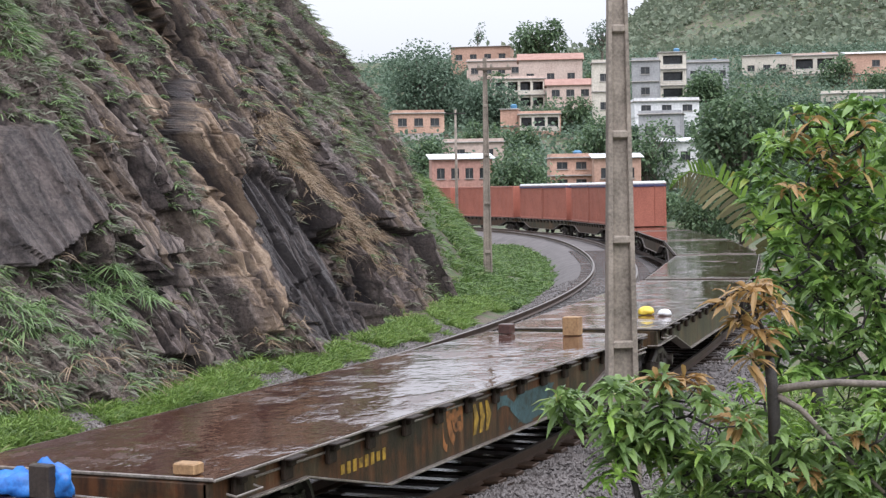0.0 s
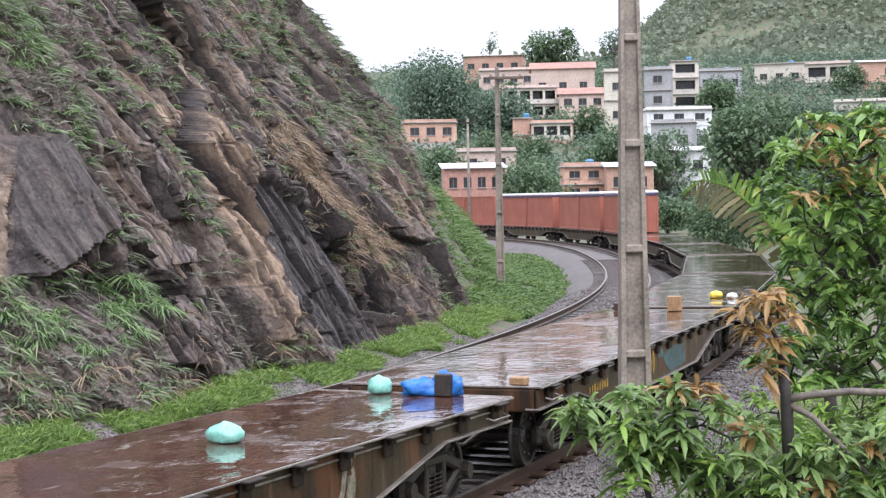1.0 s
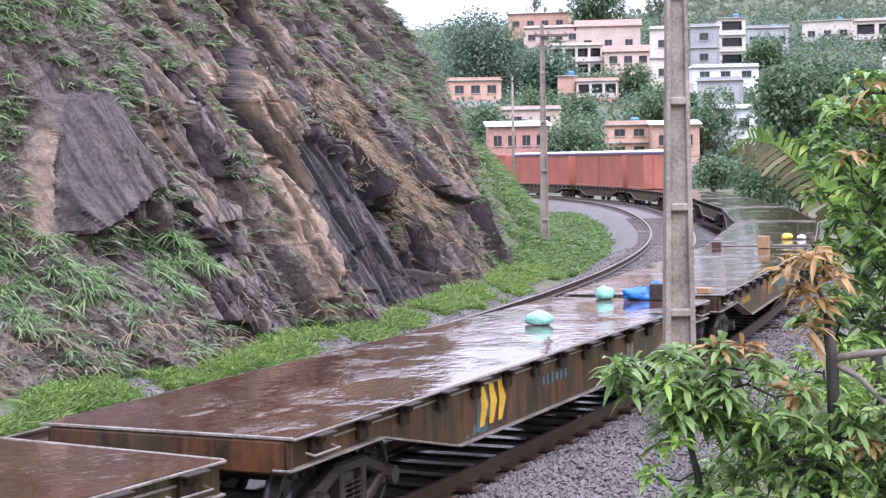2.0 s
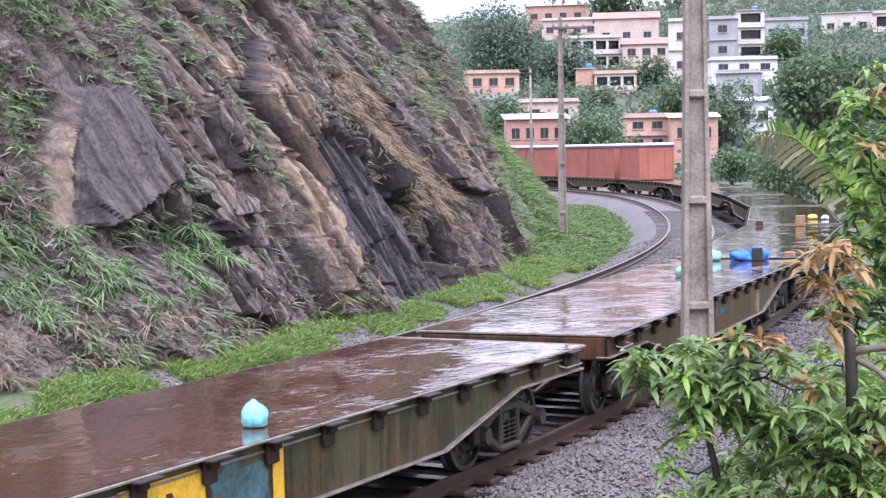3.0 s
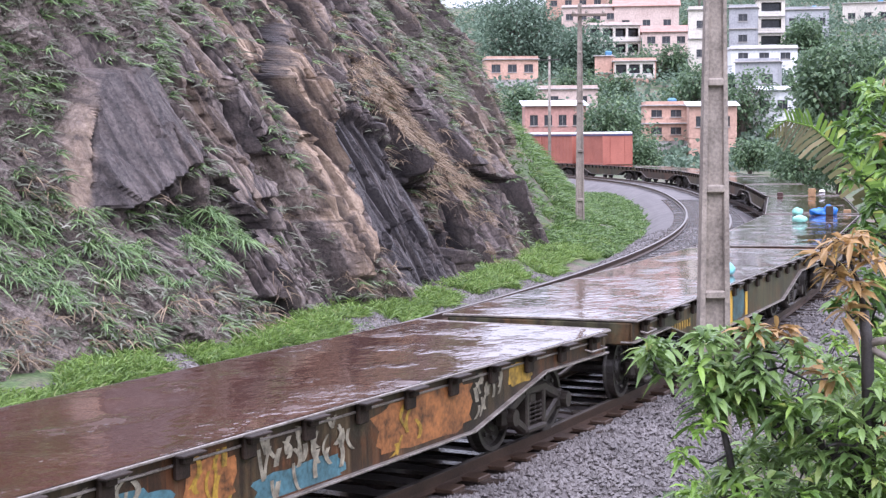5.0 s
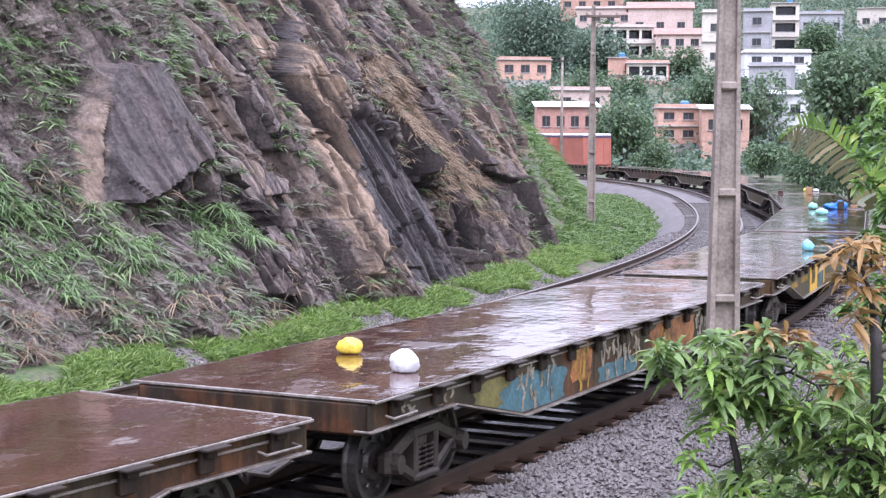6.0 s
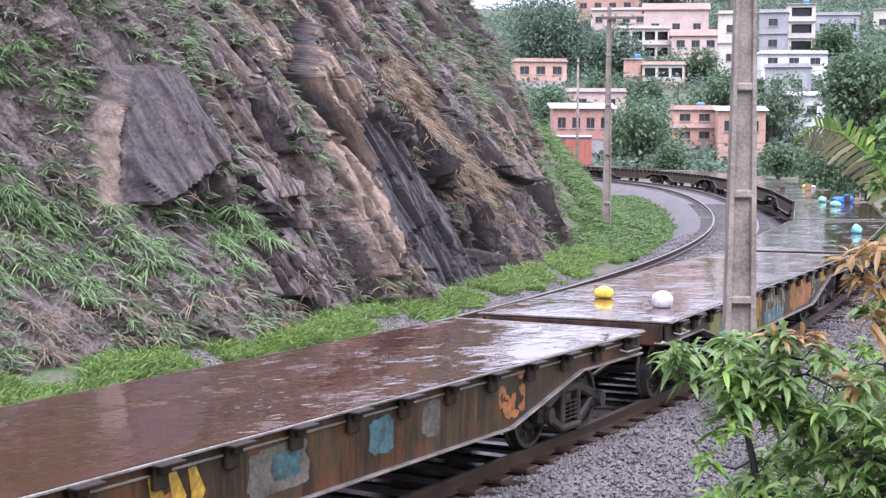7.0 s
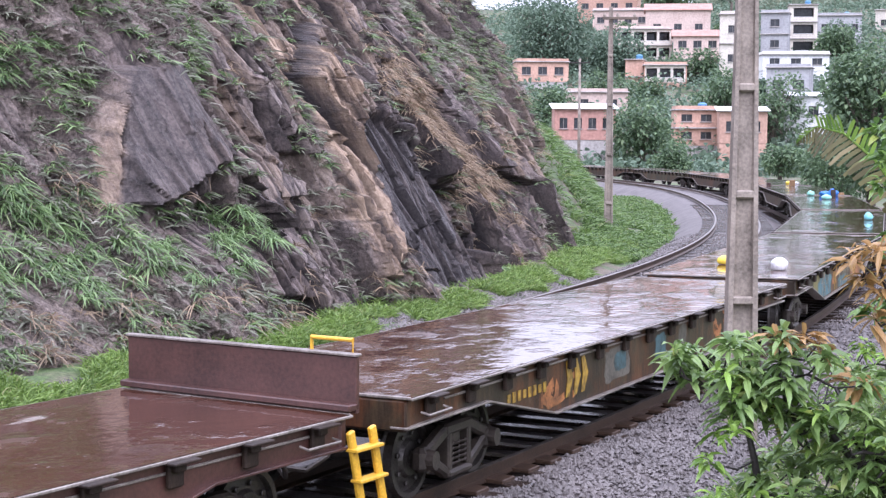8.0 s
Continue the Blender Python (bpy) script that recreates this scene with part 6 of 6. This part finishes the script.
def house(label, x, y, z, w, h, wall, roof, floors, cols, depth=None, turn=None):
    """A hillside house: plinth down to the slope, storeys, openings with frames and sills, and its roof."""
    rnd = random.Random(label + str(x))
    dp = depth or max(4.5, min(9.0, w * 0.8))
    tn = -math.degrees(math.atan2(x, y)) + rnd.uniform(-9, 9) if turn is None else turn
    ob = thing("house", label, "house", "houses on the hillside", at=pose(x, y, z, 0, 0, tn))
    gz = min(float(ground_z(x, y)[0]), float(ground_z(x, y + dp)[0])) - z - 0.5
    part("foundation", Geo().box((0, dp / 2, gz / 2), (w * 0.98, dp * 0.98, -gz if gz < 0 else 0.3), 0.03), M_SLAB if rnd.random() < 0.4 else wall, ob)
    fh = h / floors
    t = 0.22
    open_front = roof == "frame"
    for side in (-1, 1):
        part("side_wall", Geo().box((side * (w / 2 - t / 2), dp / 2 + 0.002, h / 2), (t, dp, h), 0.02), wall, ob)
    part("back_wall", Geo().box((0, dp - t / 2, h / 2), (w - 2 * t, t, h), 0.02), wall, ob)
    n = max(1, cols)
    bay = (w - 2 * t) / n
    for f in range(floors):
        zb = f * fh
        ww, wh = min(1.5, bay * 0.55), min(1.25, fh * 0.42)
        if open_front:
            ww, wh = bay * 0.80, fh * 0.55
        elif cols == 0:
            ww = 0
        sill = fh * 0.36 if not open_front else fh * 0.28
        front = Geo().box((0, t / 2, zb + sill / 2), (w - 2 * t, t, sill)).box((0, t / 2, zb + (sill + wh + fh) / 2), (w - 2 * t, t, fh - sill - wh))
        if ww == 0:
            front.box((0, t / 2, zb + sill + wh / 2), (w - 2 * t, t, wh))
        for c in range(n if ww else 0):
            cx = -w / 2 + t + bay * (c + 0.5)
            for sgn in (-1, 1):
                front.box((cx + sgn * (bay + ww) / 4, t / 2, zb + sill + wh / 2), ((bay - ww) / 2, t, wh))
            win = part("window", Geo().box((cx, t * 0.75 if not open_front else dp * 0.35, zb + sill + wh / 2), (ww, 0.04, wh)), M_PANE, ob, "dark glazed opening")
            if not open_front:
                fr = Geo().box((cx, t * 0.5, zb + sill + wh - 0.03), (ww, 0.08, 0.06)).box((cx, t * 0.5, zb + sill + 0.03), (ww, 0.08, 0.06)).box((cx, t * 0.5, zb + sill + wh / 2), (0.06, 0.08, wh - 0.12))
                part("window_frame", fr, M_FRAME, win)
                part("window_sill", Geo().box((cx, -0.06, zb + sill - 0.05), (ww + 0.2, 0.16, 0.08), 0.01), M_SLAB, win)
            else:
                part("railing", Geo().box((cx, -0.03, zb + sill + 0.03), (ww, 0.05, 0.05)).box((cx, -0.03, zb + sill * 0.6), (ww, 0.04, 0.04)), M_WHITE, ob)
        part("front_wall", front, M_CREAM if open_front else wall, ob)
        if f:
            part("floor_slab", Geo().box((0, dp / 2 - 0.15, zb), (w + 0.12, dp + 0.4, 0.16), 0.02), M_SLAB, ob)
    if roof in ("flat", "frame"):
        r = part("roof", Geo().box((0, dp / 2 - 0.1, h + 0.07), (w + 0.4, dp + 0.6, 0.16), 0.03), M_SLAB, ob)
        if rnd.random() < 0.6:
            part("parapet", Geo().box((0, -0.05, h + 0.35), (w, 0.15, 0.40), 0.02).box((-w / 2 + 0.08, dp / 2, h + 0.35), (0.15, dp - 0.3, 0.40), 0.02), wall, ob)
        if rnd.random() < 0.5:
            part("water_tank", Geo().tube([(w * 0.2, dp * 0.6, h + 0.15), (w * 0.2, dp * 0.6, h + 0.8), (w * 0.2, dp * 0.6, h + 1.0)], [0.5, 0.58, 0.3], 14), M_TANK, ob, "blue rooftop water tank")
    elif roof == "gable":
        rh = min(1.6, w * 0.16)
        for sgn in (-1, 1):
            ln = math.hypot(dp / 2 + 0.4, rh)
            an = math.degrees(math.atan2(rh, dp / 2 + 0.4))
            cy = dp / 2 + sgn * (dp / 4 + 0.2)
            part("roof", Geo().box((0, cy, h + rh / 2 - 0.05), (w + 0.8, ln, 0.14), 0.02, pose(0, 0, 0, -sgn * an, 0, 0)), M_TILE, ob, "red clay tile slope")
        part("gable_wall", Geo().prism([(0.1, h), (dp - 0.1, h), (dp / 2, h + rh - 0.12)], 0, -w / 2, -w / 2 + t).prism([(0.1, h), (dp - 0.1, h), (dp / 2, h + rh - 0.12)], 0, w / 2 - t, w / 2), wall, ob)
    else:
        part("roof", Geo().box((0, dp / 2, h + 0.35), (w + 0.7, dp + 1.0, 0.10), 0.02, pose(0, 0, 0, 6, 0, 0)), M_SHEET, ob, "pale sheet roof")
    return ob


house("cream-painted narrow house with a flat roof", 27.3, 261.8, 14.4, 4.1, 9.4, M_CREAM, "flat", 2, 1)
house("unrendered brick house with a flat concrete roof", 9.0, 348.1, 30.1, 13.2, 4.4, M_BRICK, "flat", 1, 4)
house("pinkish rendered house tier with small windows", 11.5, 330.5, 25.9, 11.8, 4.0, M_PINK, "flat", 1, 4)
house("brick house under a red tiled gable roof", 22.2, 316.4, 22.7, 12.7, 6.2, M_PINK, "gable", 1, 3)
house("concrete-framed house with open verandas", 14.5, 289.8, 17.5, 9.7, 5.8, M_PINK, "frame", 2, 4)
house("low house under a red tiled roof", 23.3, 282.5, 18.4, 8.3, 3.2, M_PINK, "gable", 1, 3)
house("raw orange brick house wall", 11.1, 256.3, 10.7, 2.8, 5.4, M_BRICK, "flat", 2, 0)
house("brick house with a concrete porch", 15.9, 253.3, 12.4, 6.8, 2.7, M_BRICK, "frame", 1, 3)
house("orange brick house with a white awning", -3.5, 249.7, 12.3, 8.2, 3.1, M_BRICK, "flat", 1, 3)
house("long low brick building with a flat roof", 4.6, 222.7, 6.5, 8.5, 3.4, M_PINK, "flat", 1, 2)
house("two-storey raw brick house by the line", 15.8, 191.0, 2.7, 5.1, 4.2, M_BRICK, "flat", 2, 2)
house("low brick shed under a white sheet roof", 20.7, 185.1, 3.0, 5.5, 3.7, M_BRICK, "shed", 1, 2)
house("grey rendered house with balconies", 35.7, 274.4, 17.9, 4.7, 7.1, M_GREY, "flat", 2, 1)
house("tall grey-white house with stacked balconies", 41.8, 283.1, 18.3, 4.8, 8.8, M_CREAM, "frame", 3, 1)
house("grey metal-clad workshop with small windows", 52.0, 306.1, 22.6, 8.1, 4.4, M_GREY, "flat", 1, 4)
house("cream house with a flat roof and parapet", 69.0, 333.1, 25.3, 10.3, 5.0, M_CREAM, "flat", 1, 3)
house("pink rendered house with a balcony", 76.5, 321.7, 21.8, 9.0, 7.4, M_PINK, "frame", 2, 2)
house("pink brick house with a sloping roof", 84.5, 305.7, 20.0, 10.6, 8.3, M_BRICK, "shed", 2, 1)
house("white flat-roofed house terrace", 34.9, 243.2, 13.9, 10.0, 2.4, M_WHITE, "flat", 1, 3)
house("dark grey house with one window", 30.3, 217.9, 8.7, 5.9, 4.5, M_GREY, "flat", 1, 2)
house("white rendered house on the slope", 29.5, 197.6, 5.0, 4.9, 3.8, M_WHITE, "shed", 1, 2)
house("ochre retaining building with pale doors", 72.4, 276.8, 14.9, 10.9, 4.0, M_CREAM, "flat", 1, 5)
house("low red-walled shed under a pale sheet roof", 2.4, 183.5, 3.3, 7.1, 3.6, M_REDWALL, "shed", 1, 4)
# bushes and small trees between the houses
rnd_h = random.Random(5)
for i in range(22):
    bear, dist = radians(rnd_h.uniform(-1.5, 16.5)), rnd_h.choice((200, 208, 228, 238, 268, 298, 318, 345)) + rnd_h.uniform(-3, 3)
    hx, hy, wd = dist * math.sin(bear), dist * math.cos(bear), rnd_h.uniform(4.5, 8.5)
    crown_tree("green shrubby tree between the hillside houses", hx, hy, wd, wd * 0.75, float(ground_z(hx, hy)[0]) - 0.3, M_CROWN if i % 3 else M_CROWN_HAZED, 500 + 3 * i, 0.6, 1300, 10)
# undergrowth on the slope between the houses
rg = np.random.default_rng(390)
bear, dist = np.radians(rg.uniform(-3, 20, 5200)), rg.uniform(165, 400, 5200)
fx, fy = dist * np.sin(bear), dist * np.cos(bear)
fp = np.stack([fx, fy, ground_z(fx, fy)], -1)
size = rg.uniform(0.5, 1.5, (len(fp), 1))
fp = np.repeat(fp, 12, 0) + rg.normal(0, 1, (len(fp) * 12, 3)) * np.repeat(size, 12, 0) * [1.3, 1.3, 0.7] + [0, 0, 0.5]
slope_scrub = new("slope_scrub", leaf_mesh("slope_scrub", fp, rg.normal(0, 1, fp.shape) + [0, 0, 0.6], 0.85, 0.6, M_CROWN_HAZED, 391, 0.3))
tagged(slope_scrub, "haze-paled green undergrowth on the slope between the houses", "scrub", kind="stuff")
# scrub on the far hill
rg = np.random.default_rng(400)
bear, dist = np.radians(rg.uniform(2, 24, 16000)), rg.uniform(400, 900, 16000)
fx, fy = dist * np.sin(bear), dist * np.cos(bear)
thick = np.array([noise.fractal(Vector((a * 0.012, b * 0.012, 0.0)), 1.0, 2.0, 3) for a, b in zip(fx, fy)]) + 0.95 > rg.uniform(0, 0.7, 16000)
fp = np.stack([fx, fy, ground_z(fx, fy)], -1)[thick]
fp = np.repeat(fp, 5, 0) + rg.normal(0, 1.6, (len(fp) * 5, 3))
hill_scrub = new("hill_scrub", leaf_mesh("hill_scrub", fp, rg.normal(0, 1, fp.shape) + [0, 0, 0.8], 2.4, 1.8, M_HILL_HAZED, 401, 0.2))
tagged(hill_scrub, "haze-paled grey-green scrub and trees over the far hill", "scrub", kind="stuff")
# loose stones at the near foot of the bank
rg = np.random.default_rng(77)
s_, d_ = rg.uniform(-2, 34, 21000), rg.uniform(-7.6, -5.3, 21000)
pp = on_ground(s_, d_, 0.01)
scattered_stones("bank_stones", "loose brown and grey stones at the foot of the bank", pp[:, :2], pp[:, 2], 0.042, M_STONE)
# thin pole with a crossarm far behind the bank
thin = thing("utility_pole", "thin far concrete pole behind the grassy bank", "utility pole", "utility poles along the line", at=pose(1.1, 118.0, 0))
gz = float(ground_z(1.1, 118.0)[0])
part("shaft", Geo().tube([(0, 0, gz - 0.3), (0, 0, 5.0), (0, 0, 9.4)], [0.14, 0.11, 0.08], 10), M_CONCRETE, thin, smooth=True)
part("crossarm", Geo().box((0, -0.1, 9.1), (1.5, 0.09, 0.09), 0.01), M_BARK, thin)
solid("fence_post", Geo().tube([(7.2, 64.6, -0.5), (7.25, 64.6, 0.75)], [0.05, 0.045], 8), M_BARK, "dark weathered post standing beside the grass verge", "post")


def motions():
    """Everything that moves: the wagons along the line, their wheels, and what lies on them."""
    times = [i * 0.2 for i in range(41)]
    for k, wag in WAGONS.items():
        walk(wag, [(t, wagon_pose(k, t)) for t in times])
        if -1 <= k <= 5:
            spin = [i / 15 for i in range(121)]
            for bogie in [o for o in wag.children if o.name.startswith("bogie")]:
                for ws in [o for o in bogie.children if o.name.startswith("wheelset")]:
                    x = ws.location.x
                    walk(ws, [(t, pose(x, 0, WHEEL_R, 0, math.degrees(SPEED * t / WHEEL_R), 0)) for t in spin])
    for ob, k, m in LOADS:
        walk(ob, [(t, wagon_pose(k, t) @ m) for t in times])


motions()
